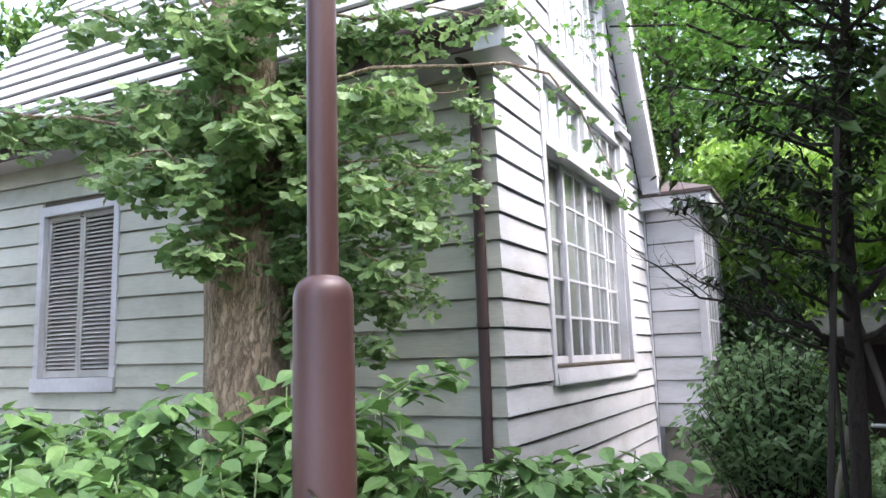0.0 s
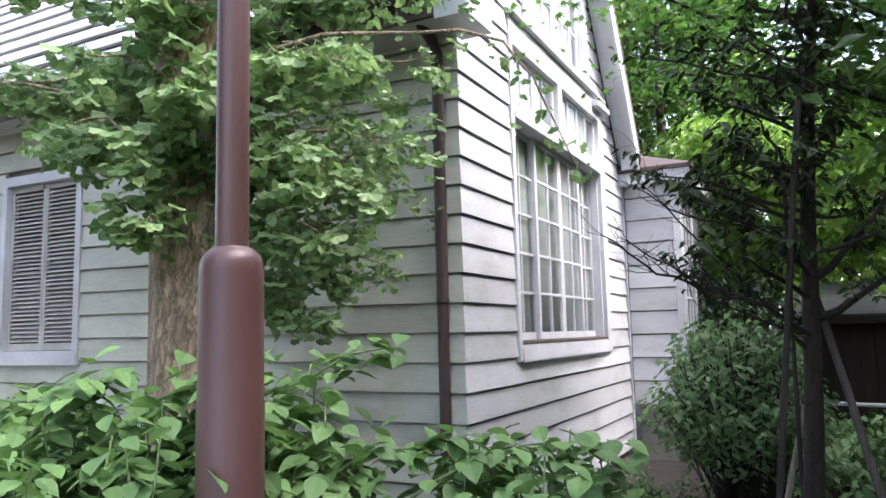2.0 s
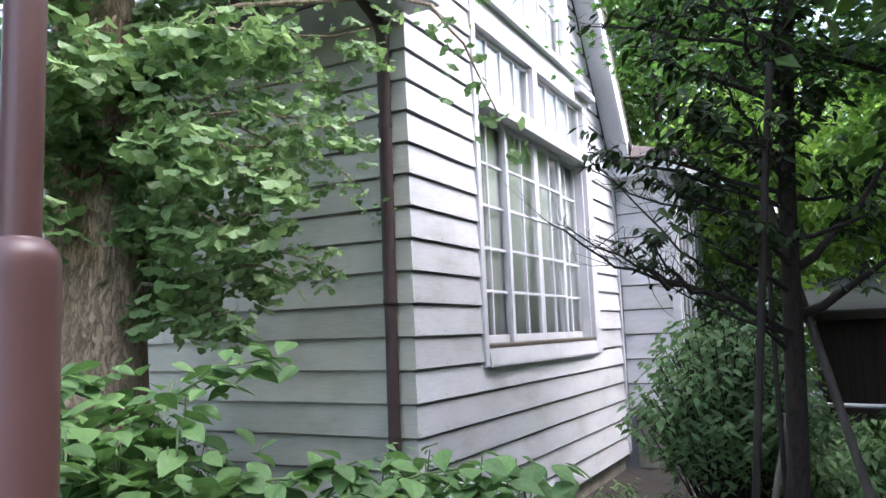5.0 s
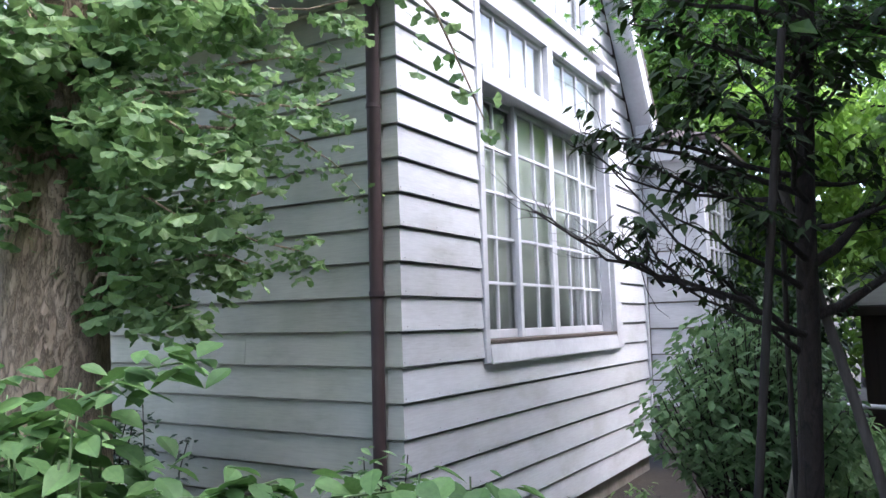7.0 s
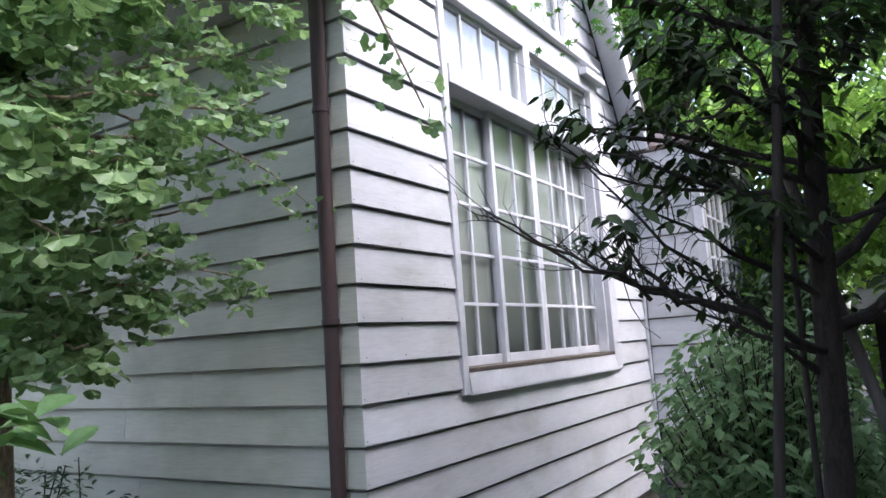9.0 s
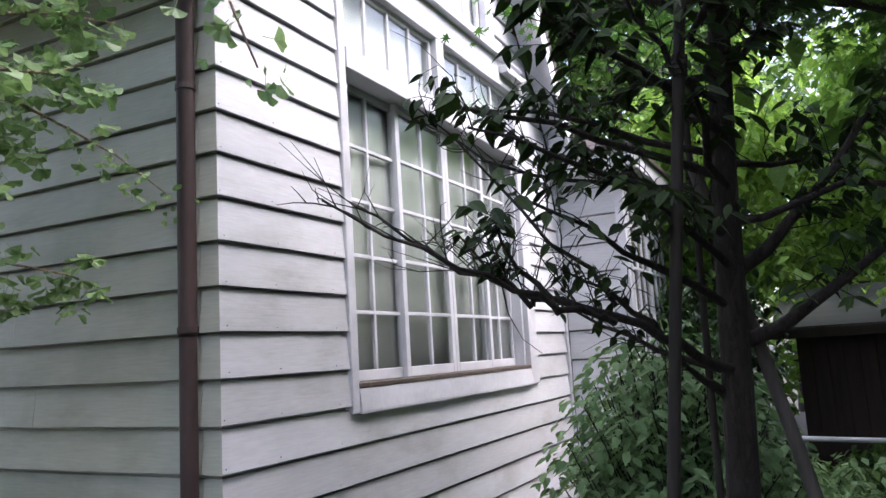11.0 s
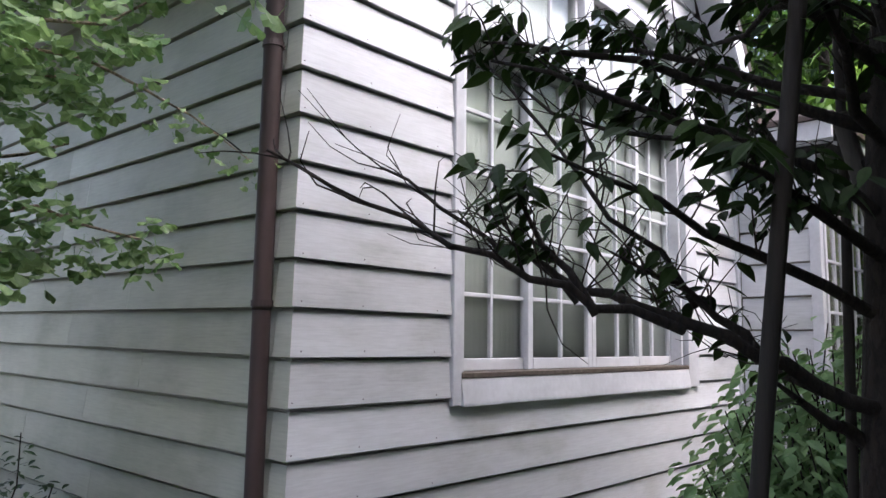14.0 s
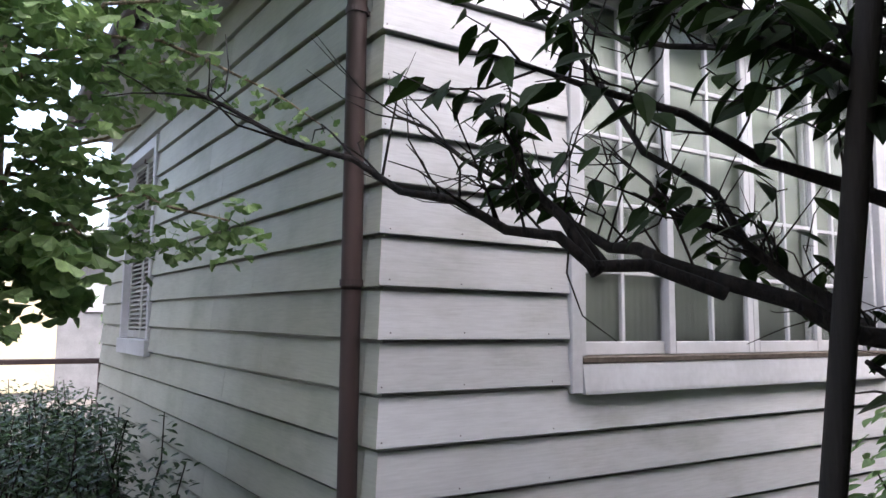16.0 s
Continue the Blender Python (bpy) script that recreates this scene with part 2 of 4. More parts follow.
def leaf_shape(kind):
    """Places and faces of one leaf, 1 long along +y, its face up."""
    if kind == "fan":
        v, n = [(0, 0, 0), (0, 0.45, 0)], 8
        for i in range(n + 1):
            a = radians(-68 + 136 * i / n)
            r = 0.55 * (0.80 if i == n // 2 else 1.0 + 0.05 * math.sin(i * 2.3))
            v.append((math.sin(a) * r, 0.45 + math.cos(a) * r * 0.95, 0.05 * math.cos(i * 1.7) + 0.05 * abs(math.sin(a))))
        f = [(1, i + 3, i + 2) for i in range(n)]
        v += [(-0.012, 0, 0), (0.012, 0, 0), (0.012, 0.45, 0), (-0.012, 0.45, 0)]
        k = len(v) - 4
        f.append((k, k + 1, k + 2, k + 3))
        return v, f
    if kind == "maple":
        v, f = [(0, 0.3, 0)], []
        for i in range(7):
            a = radians(-120 + 40 * i)
            r = (0.40, 0.52, 0.62, 0.70, 0.62, 0.52, 0.40)[i]
            v.append((math.sin(a) * r, 0.3 + math.cos(a) * r, -0.06))
            b = a + radians(20)
            v.append((math.sin(b) * 0.20, 0.3 + math.cos(b) * 0.20, 0.0))
        for i in range(1, 14):
            f.append((0, i + 1, i))
        f.append((0, 1, 14))
        return v, f
    if kind == "chip":
        return [(0, 0, 0), (-0.26, 0.45, 0.06), (0, 0.5, 0), (0.26, 0.45, 0.06), (0, 1, -0.1)], [(0, 2, 1), (0, 3, 2), (1, 2, 4), (2, 3, 4)]
    wide, tip = {"broad": (0.33, 0.62), "oval": (0.24, 0.5), "long": (0.20, 0.5)}[kind]
    st = [(0.0, 0.0), (0.12, 0.55), (0.35, 1.0), (0.6, 0.85), (0.82, 0.42), (1.0, 0.0)]
    v, f = [], []
    for y, w in st:
        z = -0.16 * y * y
        v += [(-wide * w, y, z + 0.20 * wide * w), (0, y, z), (wide * w, y, z + 0.20 * wide * w)]
    for i in range(len(st) - 1):
        a, b = i * 3, i * 3 + 3
        f += [(a, a + 1, b + 1, b), (a + 1, a + 2, b + 2, b + 1)]
    return v, f


def leaves(parent, name, kind, places, material, near=None, singles=0, label=""):
    """Leaves at the given matrices: the ones nearest to a place as objects of their own, the others joined."""
    v, f = leaf_shape(kind)
    if near is not None and singles:
        near = Vector(near)
        places = sorted(places, key=lambda m: (m.translation - near).length)
        me = bpy.data.meshes.new(name)
        me.from_pydata(v, [], f)
        me.materials.append(material)
        for m in places[:singles]:
            ob = new(name, me)
            ob.parent = parent
            ob.matrix_local = m
        places = places[singles:]
    if not places:
        return None
    hv = np.array([(*p, 1.0) for p in v])
    allv = np.concatenate([hv @ np.array(m).T for m in places])[:, :3]
    faces, k = [], len(v)
    for i in range(len(places)):
        faces += [tuple(j + i * k for j in q) for q in f]
    me = bpy.data.meshes.new("foliage")
    me.from_pydata(allv.tolist(), [], faces)
    me.materials.append(material)
    ob = new("foliage", me)
    ob.parent = parent
    ob["kind"] = "stuff"
    if label:
        ob["label"] = label
    return ob


def leaf_at(p, size, rnd, droop=0.5, spread=0.6, az=None):
    """A matrix for one leaf at p: it points outwards and droops."""
    az = rnd.uniform(0, 360) if az is None else az
    return pose(*p, -90 * droop * rnd.uniform(0.3, 1.2) , rnd.uniform(-50, 50) * spread, az) @ Matrix.Scale(size * rnd.uniform(0.7, 1.2), 4)


# ---- ground ----
rg = random.Random(3)
bm = bmesh.new()
N = 60
grid = {}
for i in range(N + 1):
    for j in range(N + 1):
        u, w = (i / N * 2 - 1), (j / N * 2 - 1)
        x, y = 200 * u * abs(u) ** 1.6, 200 * w * abs(w) ** 1.6
        h = 0.05 * noise.noise((x * 0.8, y * 0.8, 0)) if math.hypot(x, y) < 30 else 0
        grid[i, j] = bm.verts.new((x, y, h - 0.02))
for i in range(N):
    for j in range(N):
        bm.faces.new((grid[i, j], grid[i + 1, j], grid[i + 1, j + 1], grid[i, j + 1]))
ground = finish("ground", bm, SOIL, smooth=True)
tagged(ground, "dark brown garden soil with leaf litter", "ground", kind="structure")

# ---- the house ----
Z0, LAP = 1.67, 0.19
EAST_END, WEST_END = 4.42, -5.62
BASE = Z0 - 8 * LAP + 0.02           # foot of the cladding
PITCH = 1.50                          # rise over run of the steep roof
EAVE_Y, EAVE_Z = -0.38, 3.60
RIDGE_Y = 1.93
RIDGE_Z = EAVE_Z + (RIDGE_Y - EAVE_Y) * PITCH
OVER = 0.25                           # overhang past the gable


def board_mesh(length, mitre0=False, mitre1=False, lap=LAP, paint=PAINT):
    """One weatherboard: 1 thick lower lip, thin top; its face towards -y, its lip at z 0."""
    c, g = 0.003, lap - 0.014
    prof = [(c, 0.0), (0.032, 0.0), (0.032, 0.012), (0.0425, 0.012), (0.0425, lap + 0.010), (0.040, lap + 0.010), (0.040, g), (0.016, g), (0.0, c)]
    v, f, n = [], [], len(prof)
    for end in (0, 1):
        for d, z in prof:
            x = (d if mitre0 else 0) if end == 0 else length - (d if mitre1 else 0)
            v.append((x, d, z))
    for i in range(n):
        f.append((i, (i + 1) % n, n + (i + 1) % n, n + i))
    f += [tuple(range(n))[::-1], tuple(range(n, 2 * n))]
    me = bpy.data.meshes.new("board")
    me.from_pydata(v, [], f)
    me.materials.append(paint)
    return me


def lay_boards(parent, spans, z_list, east, at, lap=LAP, lift=0.0, paint=PAINT):
    """spans(z) gives the stretches (from, to, mitre0, mitre1) of the course whose lip is at z."""
    for z in z_list:
        for a, b, m0, m1 in spans(z):
            ob = new("board", board_mesh(b - a, m0, m1, lap, paint))
            ob.parent = parent
            tilt = rb.uniform(-0.0012, 0.0012)
            ob.matrix_local = pose(at, a, z + tilt, 0, 0, 90) if east else pose(a, at, z + tilt - 0.009 * a * lift, 0, 0.516 * lift, 0)


rb = random.Random(11)
WALL_TURN = radians(1.0)               # turns the south wall to fit the camera's view

# south wall: core with a hole for the shuttered window
WA = (-4.62, -3.56, 1.285, 2.985)       # casing of the shuttered window: x0, x1, z0, z1
wall_south = finish("wall_south", boxes(
    (WEST_END + 0.05, WA[0] + 0.06, 0.043, 0.16, BASE, 3.50), (WA[1] - 0.06, -0.04, 0.043, 0.16, BASE, 3.50),
    (WA[0] + 0.06, WA[1] - 0.06, 0.043, 0.16, BASE, WA[2] + 0.06), (WA[0] + 0.06, WA[1] - 0.06, 0.043, 0.16, WA[3] - 0.06, 3.50)), DARK_IN)
wall_south.rotation_euler[2] = WALL_TURN
tagged(wall_south, "white-painted weatherboard wall, shaded and a little grimy", "wall", kind="structure")


def south_spans(z):
    cuts, x = [], WEST_END
    inside = WA[2] - 0.10 < z < WA[3] - 0.02
    ends = [(WEST_END, WA[0], False, False), (WA[1], -0.115, False, False)] if inside else [(WEST_END, -0.115, False, False)]
    for a, b, m0, m1 in ends:
        x = a
        while b - x > 2.9:
            w = rb.uniform(1.3, 2.4)
            cuts.append((x, x + w - 0.002, m0, False))
            x, m0 = x + w, False
        cuts.append((x, b, m0, m1))
    cuts.append((-0.112, 0.0, False, True))      # short corner piece
    return cuts


COURSES = [Z0 + k * LAP for k in range(-8, 10)]

# east wall with its gable, and the big window's hole
WB = (0.905, 3.60, 1.250, 3.92)         # casing of the tall window: y0, y1, z0, z1
WU = (1.25, 3.15, 3.92, 5.35)         # casing of the gable window
OPEN_B, OPEN_U = (0.955, 3.44, 1.39, 3.70), (1.40, 3.00, 4.03, 5.25)


def gable_half(z):
    return max(0.0, (RIDGE_Z - z) / PITCH - 0.10)


bm = boxes((-0.16, -0.043, 0.04, OPEN_B[0], BASE, 3.60), (-0.16, -0.043, OPEN_B[1], EAST_END, BASE, 3.30), (-0.16, -0.043, OPEN_B[1], 4.05, 3.30, 3.60),
           (-0.16, -0.043, OPEN_B[0], OPEN_B[1], BASE, OPEN_B[2]), (-0.16, -0.043, OPEN_B[0], OPEN_B[1], OPEN_B[3], OPEN_U[2]),
           (-0.16, -0.043, OPEN_U[0] - 0.5, OPEN_U[0], OPEN_U[2], OPEN_U[3]), (-0.16, -0.043, OPEN_U[1], OPEN_U[1] + 0.5, OPEN_U[2], 4.5))
for quad in ([(0.04, 3.6), (0.90, 3.6), (0.90, 4.95)], [(4.05, 3.6), (3.50, 4.5), (3.50, 3.6)], [(0.90, 5.25), (3.05, 5.25), (RIDGE_Y, RIDGE_Z - 0.3)]):
    lo = [bm.verts.new((-0.16, y, z)) for y, z in quad]
    hi = [bm.verts.new((-0.043, y, z)) for y, z in quad]
    bm.faces.new(lo[::-1])
    bm.faces.new(hi)
    for i in range(3):
        bm.faces.new((lo[i], lo[(i + 1) % 3], hi[(i + 1) % 3], hi[i]))
wall_east = finish("wall_east", bm, DARK_IN)
tagged(wall_east, "white-painted weatherboard gable wall with weathered boards", "wall", kind="structure")


def east_spans(z):
    lo, hi = 0.0, EAST_END
    if z > 3.3:
        h = gable_half(z)
        lo, hi = max(0.0, RIDGE_Y - h), min(EAST_END, RIDGE_Y + h - 0.03)
    if hi - lo < 0.3:
        return []
    if WB[2] - 0.10 < z < WB[3] - 0.06:
        return [(lo, WB[0], lo == 0, False), (WB[1], hi, False, False)]
    if WU[2] - 0.10 < z < WU[3] - 0.02:
        return [(lo, WU[0], False, False), (WU[1], hi, False, False)]
    return [(lo, hi, lo == 0, False)]


east_courses = [Z0 + k * LAP for k in range(-8, 28)]

# foundation
found = finish("foundation", boxes((WEST_END + 0.1, -0.10, 0.06, 0.20, -0.1, BASE), (-0.20, -0.06, 0.20, EAST_END, -0.1, BASE - 0.002)), CONCRETE)
tagged(found, "stained grey concrete footing under the wall", "foundation", kind="structure")
# corner boards and closing walls
corner = finish("trim_corner", boxes((-0.02, 0.012, EAST_END - 0.03, EAST_END + 0.03, BASE, 3.28), bevel=0.003), TRIM)
tagged(corner, "white corner board", "trim", kind="structure")
back = finish("wall_back", boxes((WEST_END, -0.17, 4.30, 4.42, 0.1, 3.25), (WEST_END, WEST_END + 0.12, 0.04, 4.30, 0.1, 3.25), (-0.30, -0.02, EAST_END + 0.03, EAST_END + 0.12, 0.1, 3.2)), DARK_IN)
tagged(back, "plain rear walls closing the house", "wall", kind="structure")
bm = bmesh.new()
for x0, x1 in ((WEST_END, WEST_END + 0.12),):
    tri = [(0.0, 3.6), (4.1, 3.6), (RIDGE_Y, RIDGE_Z - 0.3)]
    lo, hi = [bm.verts.new((x0, y, z)) for y, z in tri], [bm.verts.new((x1, y, z)) for y, z in tri]
    bm.faces.new(lo[::-1])
    bm.faces.new(hi)
    for i in range(3):
        bm.faces.new((lo[i], lo[(i + 1) % 3], hi[(i + 1) % 3], hi[i]))
west_gable = tagged(finish("wall_west_gable", bm, DARK_IN), "plain west gable closing the attic", "wall", kind="structure")
inner_floor = tagged(finish("floor", boxes((WEST_END + 0.12, -0.17, 0.17, 4.30, 0.42, 0.5)), TRACK), "dark wooden floor inside the house", "floor", kind="structure")
inner_ceiling = tagged(finish("ceiling", boxes((WEST_END + 0.12, -0.17, 0.17, 4.30, 3.84, 3.90)), DARK_IN), "plain ceiling inside the house", "ceiling", kind="structure")

# ---- roof ----
roof = thing("roof", "steep roof of pale metal courses with dark shadow gaps", "roof", kind="structure")
ang = math.degrees(math.atan(PITCH))
slope_len = (RIDGE_Y - EAVE_Y) / math.cos(radians(ang))


def slab(y_sign):
    """A roof slab, x along the eave, from the eave up to the ridge."""
    bm = bmesh.new()
    ey = EAVE_Y if y_sign > 0 else 2 * RIDGE_Y - EAVE_Y
    foot = 0.0 if y_sign > 0 else -0.28
    dy, dz = y_sign * math.cos(radians(ang)), math.sin(radians(ang))
    for t0, t1 in ((0.0, 0.07),):
        c = []
        for x in (WEST_END - 0.35, OVER):
            for s in (foot, slope_len):
                for t in (t0, t1):
                    c.append(bm.verts.new((x, ey + dy * s - y_sign * dz * t, EAVE_Z + dz * s + abs(dy) * t)))
        for q in ((0, 1, 3, 2), (4, 6, 7, 5), (0, 4, 5, 1), (2, 3, 7, 6), (0, 2, 6, 4), (1, 5, 7, 3)):
            bm.faces.new([c[i] for i in q])
    return bm


part("roof_deck", slab(1), ROOF_EDGE, roof, "dark roof decking")
part("roof_deck", slab(-1), ROOF_EDGE, roof, "dark roof decking")
course_len = OVER - (WEST_END - 0.35) + 0.02
me = bpy.data.meshes.new("roof_course")
bm = boxes((0, course_len, 0.0, 0.150, 0.0, 0.030), bevel=0.005)
bm.to_mesh(me)
bm.free()
me.materials.append(ROOF)
n_courses = int(slope_len / 0.235)
for i in range(n_courses):
    s = i * 0.235 - 0.03
    dy, dz = math.cos(radians(ang)), math.sin(radians(ang))
    ob = new("roof_course", me)
    ob.parent = roof
    ob.matrix_local = pose(WEST_END - 0.36, EAVE_Y + dy * s - dz * 0.075, EAVE_Z + dz * s + dy * 0.075, ang, 0, 0)
# barge boards, gable soffits, eave
for sgn in (1, -1):
    ey = EAVE_Y if sgn > 0 else 2 * RIDGE_Y - EAVE_Y
    for nm, x0, x1, t0, t1 in (("barge_board", OVER - 0.03, OVER - 0.002, -0.16, -0.003), ("gable_soffit", 0.004, OVER - 0.032, -0.05, -0.004)):
        bm = bmesh.new()
        dy, dz = sgn * math.cos(radians(ang)), math.sin(radians(ang))
        c = []
        s0 = 0.02 if sgn > 0 else -0.27
        for x in (x0, x1):
            for s in (s0, slope_len):
                for t in (t0, t1):
                    c.append(bm.verts.new((x, ey + dy * s - sgn * dz * t, EAVE_Z + dz * s + abs(dy) * t)))
        for q in ((0, 1, 3, 2), (4, 6, 7, 5), (0, 4, 5, 1), (2, 3, 7, 6), (0, 2, 6, 4), (1, 5, 7, 3)):
            bm.faces.new([c[i] for i in q])
        bmesh.ops.recalc_face_normals(bm, faces=bm.faces)
        part(nm, bm, TRIM, roof, "white-painted " + nm.replace("_", " "))
part("eave_soffit", boxes((WEST_END - 0.3, OVER - 0.035, EAVE_Y + 0.03, -0.002, 3.405, 3.43)), TRIM, roof, "grey boarded soffit")
part("fascia", boxes((WEST_END - 0.3, OVER - 0.035, EAVE_Y, EAVE_Y + 0.027, 3.40, 3.63), bevel=0.004), PIPE, roof, "dark brown fascia")
part("eave_return", boxes((0.03, OVER, EAVE_Y - 0.01, 0.0, 3.375, 3.60), bevel=0.004), TRIM, roof, "white eave return")
part("eave_return", boxes((0.045, OVER - 0.002, 4.22, 4.52, 3.30, 3.50), bevel=0.004), TRIM, roof, "white eave return")
# gutter
bm = bmesh.new()
tube(bm, [(WEST_END - 0.3, EAVE_Y - 0.06, 3.555), (OVER - 0.02, EAVE_Y - 0.06, 3.565)], [0.055, 0.055], 12)
part("gutter", bm, PIPE, roof, "dark brown gutter", True)

# ---- downpipe at the corner ----
pipe = thing("downpipe", "dark brown downpipe with bracket beside the house corner", "downpipe")
PX, PY = -0.130, -0.045
bm = bmesh.new()
tube(bm, [(PX, PY, 0.25), (PX, PY, 1.70)], [0.036, 0.036], 18)
part("pipe_length", bm, PIPE, pipe, smooth=True)
bm = bmesh.new()
tube(bm, [(PX, PY, 1.66), (PX, PY, 3.28), (PX, PY - 0.05, 3.36), (PX, EAVE_Y - 0.05, 3.50)], [0.0385, 0.0385, 0.0385, 0.0385], 18)
part("pipe_length", bm, PIPE, pipe, smooth=True)
for z in (0.62, 1.685, 2.72):
    bm = bmesh.new()
    tube(bm, [(PX, PY, z - 0.012), (PX, PY, z + 0.012)], [0.043, 0.043], 18)
    box(bm, PX - 0.008, PX + 0.008, PY, 0.01, z - 0.008, z + 0.008)
    part("bracket", bm, PIPE, pipe, "thin metal pipe bracket")


# ---- the tall window ----
def bar_frame(y0, y1, z0, z1, x0, x1, stile, rails):
    """A rectangular frame facing +x, its stiles and rails as beveled bars."""
    return boxes((x0, x1, y0, y0 + stile, z0, z1), (x0, x1, y1 - stile, y1, z0, z1),
                 (x0, x1, y0 + stile, y1 - stile, z0, z0 + rails), (x0, x1, y0 + stile, y1 - stile, z1 - stile, z1), bevel=0.003)


def sash(parent, name, y0, y1, z0, z1, x0, cols, rows, stile=0.045, rail=0.06, bar=0.022):
    """A glazed sash 30 mm thick facing +x, with its glazing bars and panes."""
    s = part(name, bar_frame(y0, y1, z0, z1, x0, x0 + 0.032, stile, rail), SASH, parent)
    iy0, iy1, iz0, iz1 = y0 + stile, y1 - stile, z0 + rail, z1 - stile
    for i in range(1, cols):
        y = iy0 + (iy1 - iy0) * i / cols
        part("glazing_bar", boxes((x0 + 0.006, x0 + 0.030, y - bar / 2, y + bar / 2, iz0, iz1), bevel=0.003), SASH, s)
    for j in range(1, rows):
        z = iz0 + (iz1 - iz0) * j / rows
        for i in range(cols):
            a, b = iy0 + (iy1 - iy0) * i / cols, iy0 + (iy1 - iy0) * (i + 1) / cols
            part("glazing_bar", boxes((x0 + 0.006, x0 + 0.030, a + (bar / 2 if i else 0), b - (bar / 2 if i < cols - 1 else 0), z - bar / 2, z + bar / 2), bevel=0.003), SASH, s)
    for i in range(cols):
        for j in range(rows):
            a, b = iy0 + (iy1 - iy0) * i / cols, iy0 + (iy1 - iy0) * (i + 1) / cols
            c, d = iz0 + (iz1 - iz0) * j / rows, iz0 + (iz1 - iz0) * (j + 1) / rows
            g = part("pane", boxes((x0 + 0.012, x0 + 0.015, a + 0.004, b - 0.004, c + 0.004, d - 0.004)), GLASS, s)
            g.visible_shadow = False
    return s


win = thing("window_1", "tall white-painted window with four multi-pane sashes and transom lights", "window", kind="structure")
y0, y1, z0, z1 = WB
part("window_frame", boxes((-0.15, 0.012, y0, OPEN_B[0] + 0.012, z0 + 0.004, z1), (-0.15, 0.012, OPEN_B[1] - 0.012, y1, z0 + 0.004, z1),
                           (-0.15, 0.010, OPEN_B[0] + 0.012, OPEN_B[1] - 0.012, OPEN_B[3], z1), bevel=0.004), TRIM, win, "white casing")
bm = bmesh.new()
ap = [(-0.03, z0 + 0.005), (0.024, z0), (0.024, z0 + 0.016), (0.008, z0 + 0.128), (-0.03, z0 + 0.128)]
ends = [[bm.verts.new((x, y, z)) for x, z in ap] for y in (OPEN_B[0] + 0.013, OPEN_B[1] - 0.013)]
for k in range(5):
    bm.faces.new((ends[0][k], ends[0][(k + 1) % 5], ends[1][(k + 1) % 5], ends[1][k]))
bm.faces.new(ends[0][::-1])
bm.faces.new(ends[1])
bmesh.ops.recalc_face_normals(bm, faces=bm.faces)
part("apron", bm, TRIM, win, "white sloping sill apron")
part("window_sill", boxes((-0.14, 0.012, OPEN_B[0] + 0.013, OPEN_B[1] - 0.013, z0 + 0.129, z0 + 0.155), bevel=0.003), TRACK, win, "worn bare wood sill track")
part("transom", boxes((-0.15, 0.022, OPEN_B[0] + 0.013, OPEN_B[1] - 0.013, 3.113, 3.235), bevel=0.004), TRIM, win, "white transom bar")
part("jamb_strip", boxes((-0.15, -0.02, OPEN_B[0] + 0.013, 1.018, z0 + 0.157, 3.111), bevel=0.003), TRIM, win)
part("jamb_strip", boxes((-0.112, -0.03, 3.398, OPEN_B[1] - 0.013, z0 + 0.157, 3.111), bevel=0.003), TRIM, win)
part("mullion", boxes((-0.14, 0.010, 2.085, 2.190, 3.237, OPEN_B[3] - 0.002), bevel=0.004), TRIM, win)
SZ0, SZ1 = z0 + 0.157, 3.111
sash(win, "sash", 1.02, 1.67, SZ0, SZ1, -0.146, 2, 5)
sash(win, "sash", 1.615, 2.273, SZ0, SZ1, -0.110, 2, 5)
sash(win, "sash", 2.275, 2.905, SZ0, SZ1, -0.110, 2, 5)
sash(win, "sash", 2.845, 3.425, SZ0, SZ1, -0.146, 2, 5)
sash(win, "transom_light", OPEN_B[0] + 0.014, 2.083, 3.237, OPEN_B[3] - 0.002, -0.070, 4, 1, 0.03, 0.035)
sash(win, "transom_light", 2.192, OPEN_B[1] - 0.014, 3.237, OPEN_B[3] - 0.002, -0.070, 4, 1, 0.03, 0.035)
part("head_cap", boxes((-0.02, 0.06, y0 - 0.02, y1 + 0.02, z1 + 0.001, z1 + 0.03), (0.013, 0.085, 3.20, y1 + 0.06, 3.80, 3.86), bevel=0.004), TRIM, win, "white drip cap")
# gable window above
gwin = thing("window_2", "white-painted multi-pane gable window", "window", kind="structure")
a, b, c, d = WU
part("window_frame", boxes((-0.15, 0.014, a, OPEN_U[0], c + 0.04, d), (-0.15, 0.014, OPEN_U[1], b, c + 0.04, d), (-0.15, 0.014, OPEN_U[0], OPEN_U[1], OPEN_U[3], d),
                           (-0.15, 0.020, OPEN_U[0], OPEN_U[1], c + 0.04, OPEN_U[2]), bevel=0.004), TRIM, gwin, "white casing")
sash(gwin, "sash", OPEN_U[0] + 0.002, 2.20, OPEN_U[2] + 0.002, OPEN_U[3] - 0.002, -0.08, 3, 3)
sash(gwin, "sash", 2.202, OPEN_U[1] - 0.002, OPEN_U[2] + 0.002, OPEN_U[3] - 0.002, -0.08, 3, 3)


